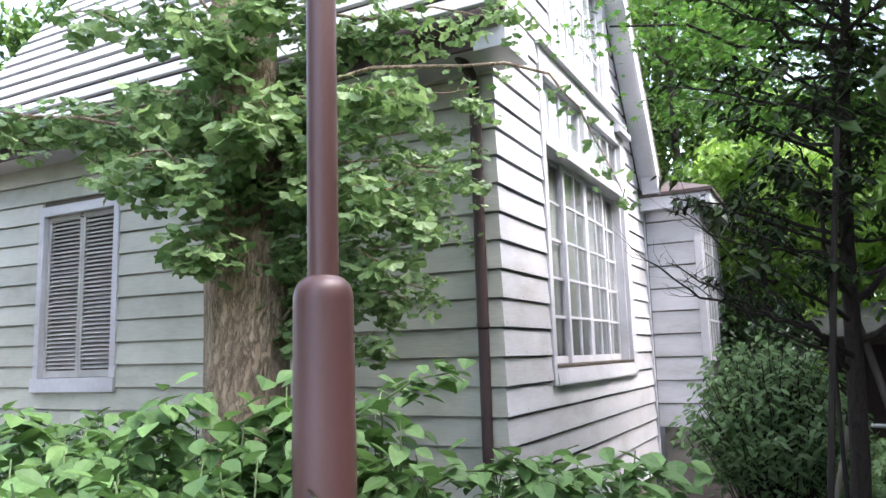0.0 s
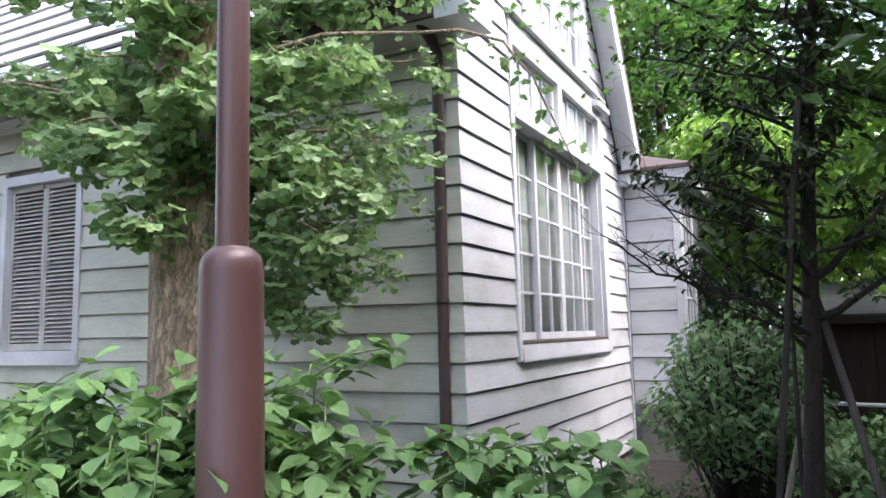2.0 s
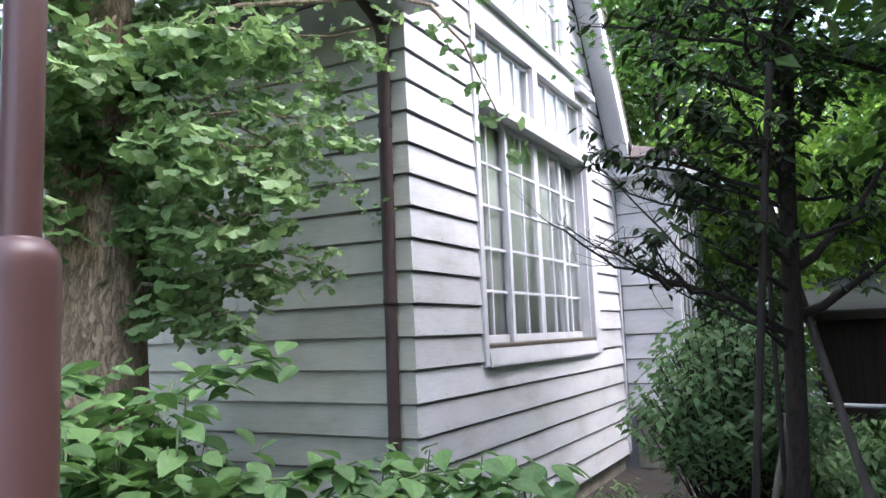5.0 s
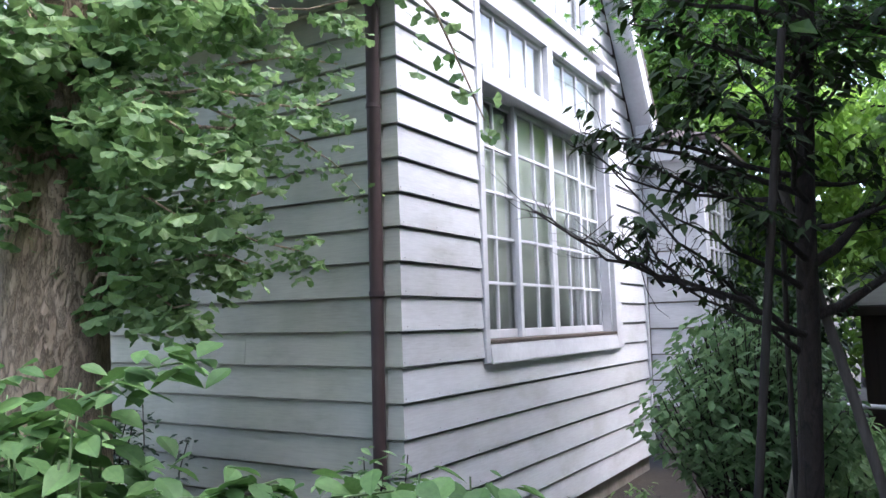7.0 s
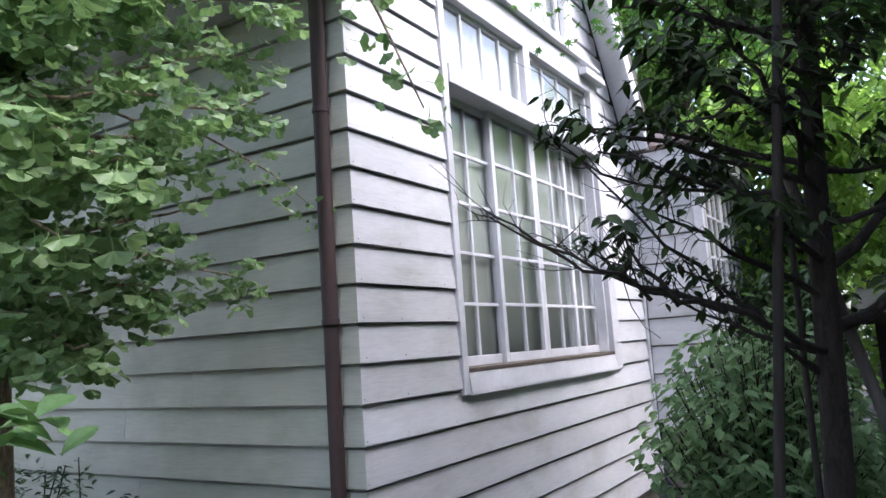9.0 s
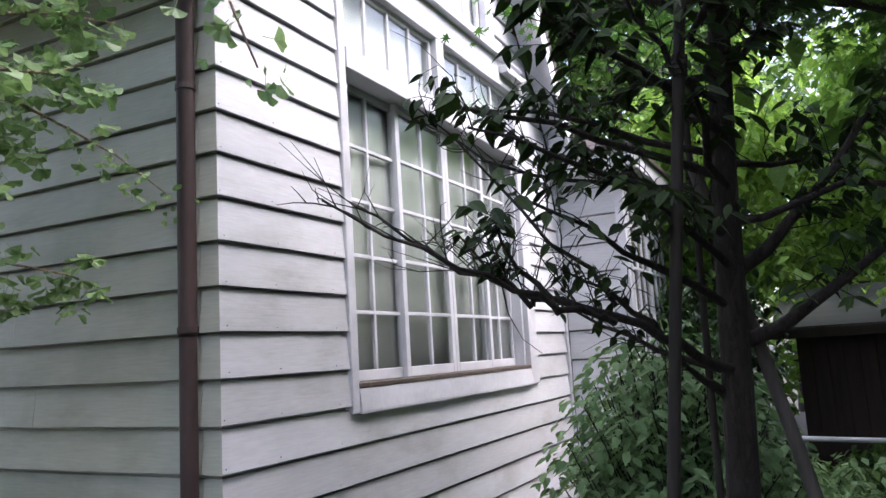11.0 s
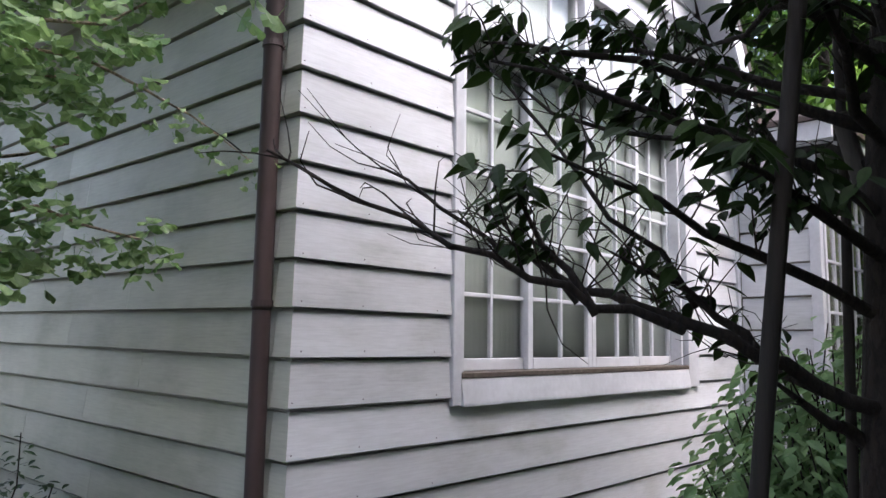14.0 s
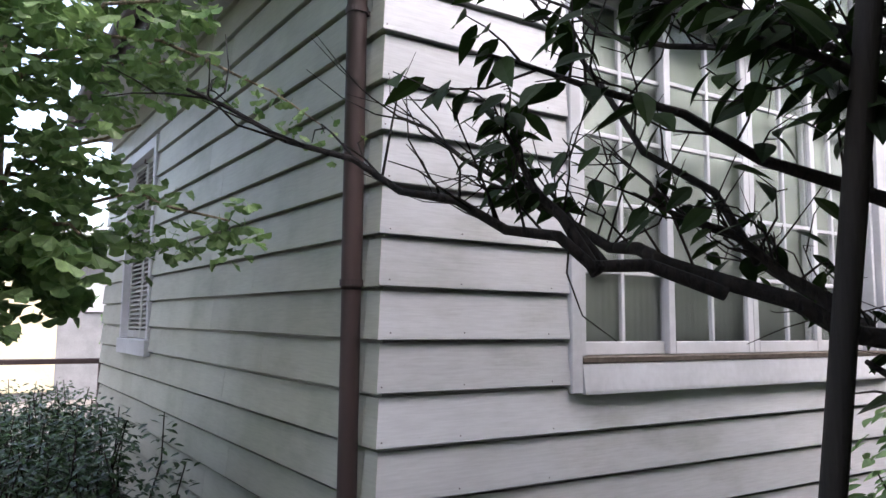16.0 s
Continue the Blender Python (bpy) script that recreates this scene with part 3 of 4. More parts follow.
def curtain(name, y0, y1, z0, z1, x, label):
    bm = bmesh.new()
    n = 260
    row = []
    for i in range(n + 1):
        y = y0 + (y1 - y0) * i / n
        dx = 0.0010 * math.sin(y * 150) + 0.0014 * math.sin(y * 33 + 1)
        row.append((bm.verts.new((x + dx, y, z0)), bm.verts.new((x + dx, y, z1))))
    for (p, q), (r, s) in zip(row, row[1:]):
        bm.faces.new((p, r, s, q))
    ob = finish(name, bm, CURTAIN, smooth=True)
    so = ob.modifiers.new("thick", 'SOLIDIFY')
    so.thickness = 0.002
    return tagged(ob, label, "curtain")


curtain("curtain", 0.97, 3.43, 1.20, 3.17, -0.160, "greyish green drawn curtain hanging close behind the tall window")
# white sheets behind the upper panes paint in the sky they reflect
PALE_SHEET = surface("pale_pane_sheet", (0.60, 0.61, 0.60), (0.72, 0.73, 0.72), 0.9, 90, 2, (1, 1, 0.1), 0.001, 0.2, spread=0.05)
for y0b, y1b, z0b, z1b in ((OPEN_B[0] + 0.016, 2.082, 3.262, OPEN_B[3] - 0.004), (2.193, OPEN_B[1] - 0.016, 3.262, OPEN_B[3] - 0.004), (OPEN_U[0] + 0.004, OPEN_U[1] - 0.004, OPEN_U[2] + 0.03, OPEN_U[3] - 0.004)):
    bl = thing("blind", "white sheet behind the upper panes, painting in their sky reflection", "blind", "blinds behind the upper panes")
    part("sheet", boxes((-0.116, -0.112, y0b, y1b, z0b, z1b)), PALE_SHEET, bl)
    part("bottom_bar", boxes((-0.120, -0.108, y0b, y1b, z0b - 0.02, z0b - 0.001), bevel=0.002), PALE_SHEET, bl)

# ---- shuttered window on the south wall ----
swin = thing("window_3", "window closed by grey louvred shutters in a pale casing", "window", kind="structure")
swin.rotation_euler[2] = WALL_TURN
x0, x1, z0, z1 = WA
part("window_frame", boxes((x0, x0 + 0.065, -0.012, 0.15, z0 + 0.125, z1), (x1 - 0.065, x1, -0.012, 0.15, z0 + 0.125, z1), (x0 + 0.065, x1 - 0.065, -0.012, 0.15, z1 - 0.09, z1), bevel=0.004), TRIM, swin, "pale grey casing")
part("window_sill", boxes((x0 - 0.01, x1 + 0.01, -0.03, 0.12, z0, z0 + 0.123), bevel=0.004), TRIM, swin, "pale grey sill")
sx = (x0 + 0.067, (x0 + x1) / 2 - 0.002, (x0 + x1) / 2 + 0.002, x1 - 0.067)
for a, b in ((sx[0], sx[1]), (sx[2], sx[3])):
    sh = part("shutter", boxes((a, a + 0.035, 0.045, 0.08, z0 + 0.128, z1 - 0.093), (b - 0.035, b, 0.045, 0.08, z0 + 0.128, z1 - 0.093),
                               (a + 0.035, b - 0.035, 0.045, 0.08, z0 + 0.128, z0 + 0.19), (a + 0.035, b - 0.035, 0.045, 0.08, z1 - 0.14, z1 - 0.093), bevel=0.003), SHUTTER, swin, "closed grey louvred shutter")
    me = bpy.data.meshes.new("slat")
    bm = boxes((0, b - a - 0.072, -0.022, 0.022, -0.004, 0.004))
    bm.to_mesh(me)
    bm.free()
    me.materials.append(SHUTTER)
    n = 36
    for i in range(n):
        ob = new("slat", me)
        ob.parent = sh
        ob.matrix_local = pose(a + 0.036, 0.064, z0 + 0.20 + (z1 - z0 - 0.35) * (i + 0.5) / n, 38, 0, 0)
# dark-coloured sheet gives the gaps between the slats their shade
part("backing", boxes((x0 + 0.065, x1 - 0.065, 0.11, 0.13, z0 + 0.126, z1 - 0.092)), PIPE, swin, "dark brown sheet painting in the shade behind the slats")
bm = bmesh.new()
tube(bm, [((x0 + x1) / 2, 0.045, z1 - 0.13), ((x0 + x1) / 2, 0.02, z1 - 0.13), ((x0 + x1) / 2 + 0.02, 0.02, z1 - 0.10)], [0.006, 0.006, 0.005], 6)
part("latch", bm, PIPE, swin, "small dark latch")

# ---- low bay past the end of the east wall ----
BAYY, BAYX = 4.46, 0.62
bay = thing("bay", "low projecting bay with pale boards, glazed side and small tiled roof", "bay", kind="structure")
part("bay_core", boxes((0.0, BAYX - 0.03, BAYY + 0.03, 6.3, 0.62, 3.14)), DARK_IN, bay)
part("bay_footing", boxes((0.05, BAYX - 0.08, BAYY + 0.08, 6.3, -0.05, 0.62)), CONCRETE, bay, "brown stone footing")
part("bay_fascia", boxes((-0.02, BAYX + 0.17, BAYY - 0.17, BAYY - 0.14, 3.12, 3.27), (BAYX + 0.14, BAYX + 0.17, BAYY - 0.14, 6.4, 3.12, 3.27), bevel=0.003), TRIM, bay, "pale fascia")
part("bay_soffit", boxes((0.0, BAYX + 0.14, BAYY - 0.14, 6.4, 3.125, 3.145)), TRIM, bay)
bm = bmesh.new()
lo = [bm.verts.new(p) for p in ((-0.02, BAYY - 0.20, 3.272), (BAYX + 0.20, BAYY - 0.20, 3.272), (BAYX + 0.20, 6.5, 3.272), (-0.02, 6.5, 3.272))]
mid = [bm.verts.new(p) for p in ((-0.02, BAYY - 0.20, 3.315), (BAYX + 0.20, BAYY - 0.20, 3.315), (BAYX + 0.20, 6.5, 3.315), (-0.02, 6.5, 3.315))]
hi = [bm.verts.new(p) for p in ((-0.02, BAYY + 0.10, 3.56), (0.05, BAYY + 0.10, 3.56), (0.05, 6.5, 3.56), (-0.02, 6.5, 3.56))]
for p, q in ((lo, mid), (mid, hi)):
    for i in range(4):
        bm.faces.new((p[i], p[(i + 1) % 4], q[(i + 1) % 4], q[i]))
bm.faces.new(hi)
bm.faces.new(lo[::-1])
part("bay_roof", bm, ROOF_EDGE, bay, "small dark brown bay roof")
part("corner_board", boxes((BAYX - 0.07, BAYX + 0.012, BAYY - 0.012, BAYY + 0.07, 0.62, 3.12), bevel=0.003), TRIM, bay)
sash(bay, "bay_sash", BAYY + 0.10, BAYY + 0.85, 1.35, 3.08, BAYX - 0.015, 3, 4)
sash(bay, "bay_sash", BAYY + 0.87, BAYY + 1.62, 1.35, 3.08, BAYX - 0.015, 3, 4)

# ---- lamp post ----
post = thing("lamp_post", "reddish-brown painted steel lamp post with a thicker lower tube", "lamp post")
LX, LY = 0.520, -2.622
bm = bmesh.new()
prof = [(0.0, 0.092), (1.30, 0.092), (1.305, 0.0905), (1.66, 0.0895), (1.69, 0.087), (1.712, 0.078), (1.728, 0.062), (1.735, 0.050)]
tube(bm, [(LX, LY, z) for z, r in prof], [r for z, r in prof], 40)
part("lower_tube", bm, BROWN_METAL, post, smooth=True)
bm = bmesh.new()
tube(bm, [(LX, LY, 1.70), (LX, LY, 1.76), (LX, LY, 6.0)], [0.047, 0.0465, 0.0455], 32)
part("upper_tube", bm, BROWN_METAL, post, smooth=True)

# ---- ginkgo by the south wall ----
rt = random.Random(5)
GX, GY = -0.95, -1.34
ginkgo = thing("ginkgo_tree", "ginkgo with rough brown bark and leafy shoots from its trunk", "tree")
bm = bmesh.new()
pts = [(GX, GY, z) for z in (-0.1, 0.15, 0.5, 1.0, 1.6, 2.3, 3.2, 4.2, 6.0, 8.4)]
pts = [(x + 0.02 * math.sin(z * 1.3), y + 0.02 * math.cos(z * 1.1), z) for x, y, z in pts]
tube(bm, pts, [0.30, 0.27, 0.245, 0.23, 0.22, 0.21, 0.19, 0.165, 0.12, 0.05], 28, 0.05, rt)
part("trunk", bm, BARK_G, ginkgo, smooth=True)
shoots = [(2.2, (0.20, -0.72, 2.55)), (1.9, (-0.10, -0.80, 2.15)), (1.8, (-0.15, -0.95, 1.80)), (2.7, (0.15, -0.60, 3.05)), (2.4, (-0.45, -0.65, 2.5)),
          (3.0, (-0.2, -0.9, 3.4)), (2.9, (-2.3, -1.5, 3.0)), (2.6, (-2.2, -1.3, 2.95)), (3.1, (-3.2, -1.5, 3.1)), (2.8, (-3.0, -1.9, 3.0)),
          (2.0, (-0.75, -1.95, 2.1)), (2.4, (-0.55, -1.9, 2.6)), (2.7, (-0.95, -2.05, 2.8)), (3.1, (-0.5, -1.85, 3.3)), (3.3, (-1.2, -2.0, 3.6)), (3.5, (-0.1, -1.5, 3.9)),
          (3.8, (0.3, -1.2, 4.2)), (3.9, (-1.0, -2.1, 4.3)), (2.2, (-0.35, -1.35, 2.35)), (2.8, (-0.05, -1.15, 2.9)), (1.7, (-0.20, -1.22, 1.62)), (2.0, (-0.30, -0.45, 1.90)), (1.9, (-0.62, -0.95, 1.70)), (2.9, (-0.75, -1.95, 3.1)), (2.5, (-1.5, -1.85, 2.6)), (2.3, (-1.25, -1.9, 2.45)), (2.6, (0.0, -0.5, 2.8)), (2.7, (-3.0, -2.3, 3.0)), (3.2, (-1.9, -1.75, 3.55)), (2.4, (-0.70, -1.95, 2.35)), (2.7, (-0.45, -1.75, 2.7)),
          (4.3, (-2.4, -2.2, 4.6)), (4.5, (0.6, -0.6, 4.7)), (3.4, (0.45, -0.75, 3.35)), (2.1, (-0.05, -1.40, 1.95)), (2.4, (0.10, -1.30, 2.20)), (2.5, (0.0, -1.60, 2.30)), (2.6, (0.15, -1.10, 2.45)), (2.8, (0.10, -1.45, 2.75))]
gl = []


def spur(p, size):
    """A short spur with a ring of fan leaves that overlap like a rosette."""
    turn, n = rt.uniform(0, 360), rt.choice((3, 4, 5, 5, 6))
    for j in range(n):
        gl.append(leaf_at(p + Vector((0, 0, rt.gauss(0, 0.012))), size, rt, 0.62, 0.6, turn + 360 * j / n + rt.uniform(-22, 22)))


for z, tip in shoots:
    line = bent((GX, GY, z), tip, 0.06, 0.05, 8, rt)
    bm = bmesh.new()
    tube(bm, line, [0.011 * (1 - 0.8 * i / 7) + 0.002 for i in range(8)], 6, 0, rt)
    part("branch", bm, BARK_G, ginkgo, smooth=True)
    far = (Vector(tip) - Vector((GX, GY, z))).length
    small = tip[1] > -0.85 or tip[0] > 0.12
    for i in range(int((46 if small else 30 if tip[0] < -1.4 else 58) * far)):
        f = rt.uniform(0.10, 1.05)
        k = min(6, int(f * 7))
        p = line[k].lerp(line[k + 1], min(1.2, f * 7 - k))
        spur(p + Vector([rt.gauss(0, 0.055), rt.gauss(0, 0.055), rt.gauss(-0.03, 0.07)]), 0.082 if small else 0.108)
# long shoot hanging past the corner
line = bent((GX + 0.2, GY + 0.1, 2.95), (0.45, -0.92, 3.02), 0.08, 0.03, 6, rt) + bent((0.70, -0.94, 2.90), (1.02, -0.90, 2.25), 0.05, 0.02, 6, rt)
bm = bmesh.new()
tube(bm, line, [0.014 - 0.001 * i for i in range(12)], 6)
part("branch", bm, BARK_G, ginkgo, smooth=True)
for i in range(4, 12):
    for _ in range(7):
        gl.append(leaf_at(line[i] + Vector([rt.gauss(0, 0.05), rt.gauss(0, 0.05), rt.gauss(-0.03, 0.05)]), 0.062, rt, 0.9, 1.0))
# thin twig drooping towards the downpipe
line = bent((GX + 0.15, GY + 0.1, 2.62), (-0.19, -0.74, 2.47), 0.03, 0.02, 5, rt) + bent((-0.18, -0.55, 2.42), (-0.155, -0.10, 2.23), 0.02, 0.01, 6, rt)
bm = bmesh.new()
tube(bm, line, [0.008 - 0.0006 * i for i in range(11)], 6)
part("branch", bm, BARK_G, ginkgo, smooth=True)
for i in range(3, 11):
    for _ in range(9):
        gl.append(leaf_at(line[i] + Vector([rt.gauss(0, 0.035), rt.gauss(0, 0.035), rt.gauss(-0.02, 0.03)]), 0.05, rt, 0.9, 1.0))
# crown above the eaves, out of view, added to shade the south wall
for i in range(17):
    z, a = 4.6 + 3.2 * i / 17, i * 2.4
    wide = 2.9 - 0.45 * (z - 4.6)
    tip = (GX + wide * math.cos(a), GY + wide * math.sin(a), z + 0.7)
    line = bent((GX, GY, z), tip, 0.06, 0.08, 8, rt)
    bm = bmesh.new()
    tube(bm, line, [0.03 * (1 - 0.85 * k / 7) + 0.003 for k in range(8)], 6)
    part("branch", bm, BARK_G, ginkgo, smooth=True)
    for _ in range(200):
        k = rt.randrange(1, 7)
        gl.append(leaf_at(line[k].lerp(line[k + 1], rt.random()) + Vector([rt.gauss(0, 0.20), rt.gauss(0, 0.20), rt.gauss(-0.05, 0.14)]), 0.12, rt, 0.5, 1.0))
leaves(ginkgo, "leaf", "fan", gl, LEAF_G, (0.6, -1.6, 2.3), 300, "fan-shaped green ginkgo leaves")


# ---- dark evergreen by the path ----
rd = random.Random(8)
TX, TY = 1.93, 0.0
laurel = thing("evergreen_tree", "young dark evergreen with glossy leaves propped by wooden poles", "tree")
bm = bmesh.new()
tube(bm, [(TX + 0.075 * (z - 1.3) + 0.02 * math.sin(z * 2), TY + 0.038 * (z - 1.3) + 0.015 * math.cos(z * 3), z) for z in (-0.1, 0.3, 0.9, 1.4, 2.0, 2.7, 3.5, 4.6)], [0.066, 0.054, 0.047, 0.043, 0.038, 0.030, 0.021, 0.007], 14, 0.06, rd)
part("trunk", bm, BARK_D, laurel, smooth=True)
ll = []


crown_twigs = bmesh.new()


def limb(line, r, twigs, leafy, size=0.068, reach=0.16, rise=0.05, near=True):
    """A crooked limb along a line of places, with thin curved twigs and leaves set along them."""
    line = [Vector(p) for p in line]
    if (line[0].xy - Vector((TX, TY))).length < 0.05:     # the trunk leans a little
        line[0] += Vector((0.075 * (line[0].z - 1.3), 0.038 * (line[0].z - 1.3), 0))
    if near:                                      # more knees between the given places
        fine = [line[0]]
        for p, q in zip(line, line[1:]):
            fine += [p.lerp(q, 0.5) + Vector([rd.uniform(-0.020, 0.020) for _ in range(3)]), q]
        line = fine
    n = len(line) - 1
    bm = bmesh.new()
    tube(bm, line, [r * (1 - 0.88 * i / n) + 0.0015 for i in range(n + 1)], 8, 0.12, rd)
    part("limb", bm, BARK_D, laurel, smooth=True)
    for _ in range(twigs):
        f = rd.uniform(0.25, 1.0) * n * 0.999
        k = int(f)
        p = line[k].lerp(line[k + 1], f - k)
        along = (line[min(k + 1, n)] - line[k]).normalized()
        d = (along * rd.uniform(0.2, 1.0) + Vector((rd.gauss(0, 0.5), rd.gauss(0, 0.5), rd.gauss(rise * 8, 0.4)))).normalized() * reach * rd.uniform(0.4, 1.3)
        bow = Vector((rd.uniform(-1, 1), rd.uniform(-1, 1), rd.uniform(-0.6, 1))) * d.length * 0.26
        tw = [p, p + d * 0.35 + bow, p + d * 0.7 + bow, p + d]
        bt = bmesh.new() if near else crown_twigs
        tube(bt, tw, [0.0022, 0.0017, 0.0012, 0.0007], 5)
        if rd.random() < 0.6:
            s0 = tw[1].lerp(tw[2], rd.random())
            s1 = s0 + d * 0.3 + Vector([rd.gauss(0, 0.25) for _ in range(3)]) * d.length
            tube(bt, [s0, s0.lerp(s1, 0.5) + bow * 0.3, s1], [0.0016, 0.0012, 0.0006], 4)
        if near:
            part("twig", bt, BARK_D, laurel, smooth=True)
        az = math.degrees(math.atan2(d.y, d.x)) - 90
        for q in range(leafy):
            g = tw[1].lerp(tw[3], (q + 0.6) / max(1, leafy))
            ll.append(leaf_at(g, size, rd, 0.45, 0.8, az + (60 if q % 2 else -60) * rd.uniform(0.5, 1.2)))


# the long bare limb towards the house corner, and its forks
limb([(TX, TY - 0.02, 1.43), (1.87, -0.16, 1.475), (1.81, -0.28, 1.525), (1.72, -0.40, 1.59), (1.58, -0.41, 1.645), (1.42, -0.39, 1.70), (1.25, -0.31, 1.755), (1.14, -0.42, 1.86), (1.02, -0.50, 1.96)], 0.0145, 24, 0, reach=0.23)
limb([(TX, TY, 1.34), (1.88, -0.13, 1.405), (1.82, -0.26, 1.49)], 0.016, 3, 1, reach=0.10)
limb([(1.72, -0.40, 1.575), (1.62, -0.54, 1.61), (1.54, -0.62, 1.66), (1.46, -0.74, 1.712), (1.34, -0.86, 1.79), (1.26, -0.98, 1.865)], 0.0085, 18, 0, reach=0.20)
limb([(1.62, -0.53, 1.60), (1.53, -0.56, 1.72), (1.50, -0.60, 1.82)], 0.008, 9, 4, 0.055, 0.10)
limb([(1.50, -0.40, 1.63), (1.40, -0.46, 1.74), (1.36, -0.50, 1.82)], 0.007, 8, 4, 0.055, 0.10)
limb([(1.81, -0.28, 1.52), (1.74, -0.30, 1.60), (1.70, -0.36, 1.66), (1.60, -0.44, 1.72)], 0.010, 16, 2, 0.06, 0.12)
limb([(TX, TY, 1.42), (1.72, 0.02, 1.50), (1.55, 0.10, 1.58), (1.35, 0.10, 1.72)], 0.010, 26, 1, 0.06, 0.16)
limb([(1.70, -0.30, 1.62), (1.55, -0.36, 1.80), (1.38, -0.34, 2.02), (1.15, -0.36, 2.28)], 0.006, 12, 0, reach=0.16)
limb([(1.75, -0.08, 1.95), (1.55, -0.12, 2.02), (1.32, -0.22, 2.10), (1.08, -0.22, 2.28)], 0.007, 16, 0, reach=0.18)
limb([(TX, TY, 1.72), (1.90, -0.28, 1.80), (1.85, -0.52, 1.85)], 0.013, 16, 5, 0.074, 0.15)
limb([(TX, TY, 1.60), (1.80, -0.25, 1.72), (1.70, -0.45, 1.81), (1.58, -0.64, 1.88)], 0.012, 13, 4, 0.068, 0.16)
limb([(TX, TY, 1.80), (1.78, -0.22, 1.95), (1.62, -0.45, 2.01), (1.45, -0.62, 2.08)], 0.012, 17, 4, 0.068, 0.16)
limb([(TX, TY, 1.98), (1.65, -0.15, 2.12), (1.42, -0.30, 2.20), (1.25, -0.40, 2.24)], 0.013, 18, 4, 0.068, 0.16)
limb([(TX, TY, 2.1), (1.8, -0.4, 2.25), (1.7, -0.7, 2.28)], 0.014, 26, 7, 0.07, 0.18)
limb([(TX, TY, 1.50), (2.15, 0.10, 1.60), (2.40, 0.12, 1.78), (2.75, 0.20, 1.90)], 0.022, 20, 3, 0.068, 0.16)
limb([(TX, TY, 1.70), (2.12, 0.15, 1.85), (2.35, 0.30, 2.15), (2.6, 0.5, 2.4)], 0.022, 26, 6, 0.068, 0.2)
for i in range(52):
    z = 1.85 + 2.6 * (i / 52)
    a = i * 2.4
    reach = (0.95 - 0.10 * (z - 1.75)) * rd.uniform(0.55, 1.0)
    if -2.6 < math.atan2(math.sin(a), math.cos(a)) < -0.6:
        reach *= 0.75
    if 2.0 < z < 3.0 and math.cos(a) > 0.3:               # limbs cut short so sky shows past them in the camera's view
        reach *= 0.4
    tip = (TX + reach * math.cos(a), TY + reach * math.sin(a), z + rd.uniform(0.0, 0.4))
    limb(bent((TX, TY, z), tip, 0.03, 0.03, 6, rd), 0.012, 12, 4, 0.074, 0.22, near=False)
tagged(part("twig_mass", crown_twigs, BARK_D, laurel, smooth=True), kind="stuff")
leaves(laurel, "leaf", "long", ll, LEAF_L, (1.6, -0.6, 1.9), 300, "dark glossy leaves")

# props of the tree
GREY_POLE = surface("grey_pole", (0.060, 0.050, 0.040), (0.135, 0.115, 0.095), 0.8, 50, 6, (5, 5, 0.4), 0.003, 0.5, spread=0.2)
for a, b, r in (((1.835, 0.13, -0.05), (1.865, 0.13, 2.35), 0.012), ((1.68, -0.40, -0.05), (1.97, -0.35, 2.55), 0.0165), ((2.35, 0.20, -0.05), (1.88, 0.05, 2.05), 0.021), ((1.62, 0.42, -0.05), (1.93, 0.07, 1.25), 0.017)):
    bm = bmesh.new()
    tube(bm, bent(a, b, 0, 0.004, 6, rd), [r, r, r * 0.97, r * 0.95, r * 0.93, r * 0.9], 12, 0.05, rd)
    prop = thing("tree_prop", "weathered wooden pole leaning against the evergreen trunk", "pole", "props of the evergreen")
    part("pole", bm, GREY_POLE if a[0] > 2 else STAKE if a[1] < 0.3 else PALE_POLE, prop, smooth=True)
    bm = bmesh.new()
    top = Vector(a).lerp(Vector(b), 0.86)
    ax = (Vector(b) - Vector(a)).normalized()
    for k in range(4):
        tube(bm, [top + ax * (0.014 * k), top + ax * (0.014 * k + 0.011)], [r + 0.004, r + 0.004], 12)
    part("binding", bm, BARK_D, prop, "dark rope binding")


# ---- shrubs ----
def shrub(name, label, stems, leaf_kind, size, material, per, single_near=None, singles=0, seed=1, droop=0.45, bark=BARK_D, jitter=0.05, extra=()):
    r = random.Random(seed)
    ob = thing(name, label, "shrub")
    places = list(extra)
    for root, tip in stems:
        line = bent(root, tip, 0.04, 0.04, 6, r)
        bm = bmesh.new()
        tube(bm, line, [0.008 - 0.001 * i for i in range(6)], 5)
        part("stem", bm, bark, ob, smooth=True)
        for i in range(per):
            f = r.uniform(0.25, 1.0) ** 0.7
            k = min(4, int(f * 5))
            p = line[k].lerp(line[k + 1], min(1.0, f * 5 - k)) + Vector([r.gauss(0, jitter), r.gauss(0, jitter), r.gauss(0, jitter * 0.7)])
            places.append(leaf_at(p, size, r, droop, 0.6))
    leaves(ob, "leaf", leaf_kind, places, material, single_near, singles)
    return ob


def stem_field(x0, x1, y0, y1, n, h0, h1, lean, seed, keep=lambda x, y: True):
    r, out = random.Random(seed), []
    while len(out) < n:
        x, y = r.uniform(x0, x1), r.uniform(y0, y1)
        if not keep(x, y):
            continue
        out.append(((x, y, -0.05), (x + r.uniform(-lean, lean), y + r.uniform(-lean, lean), r.uniform(h0, h1))))
    return out


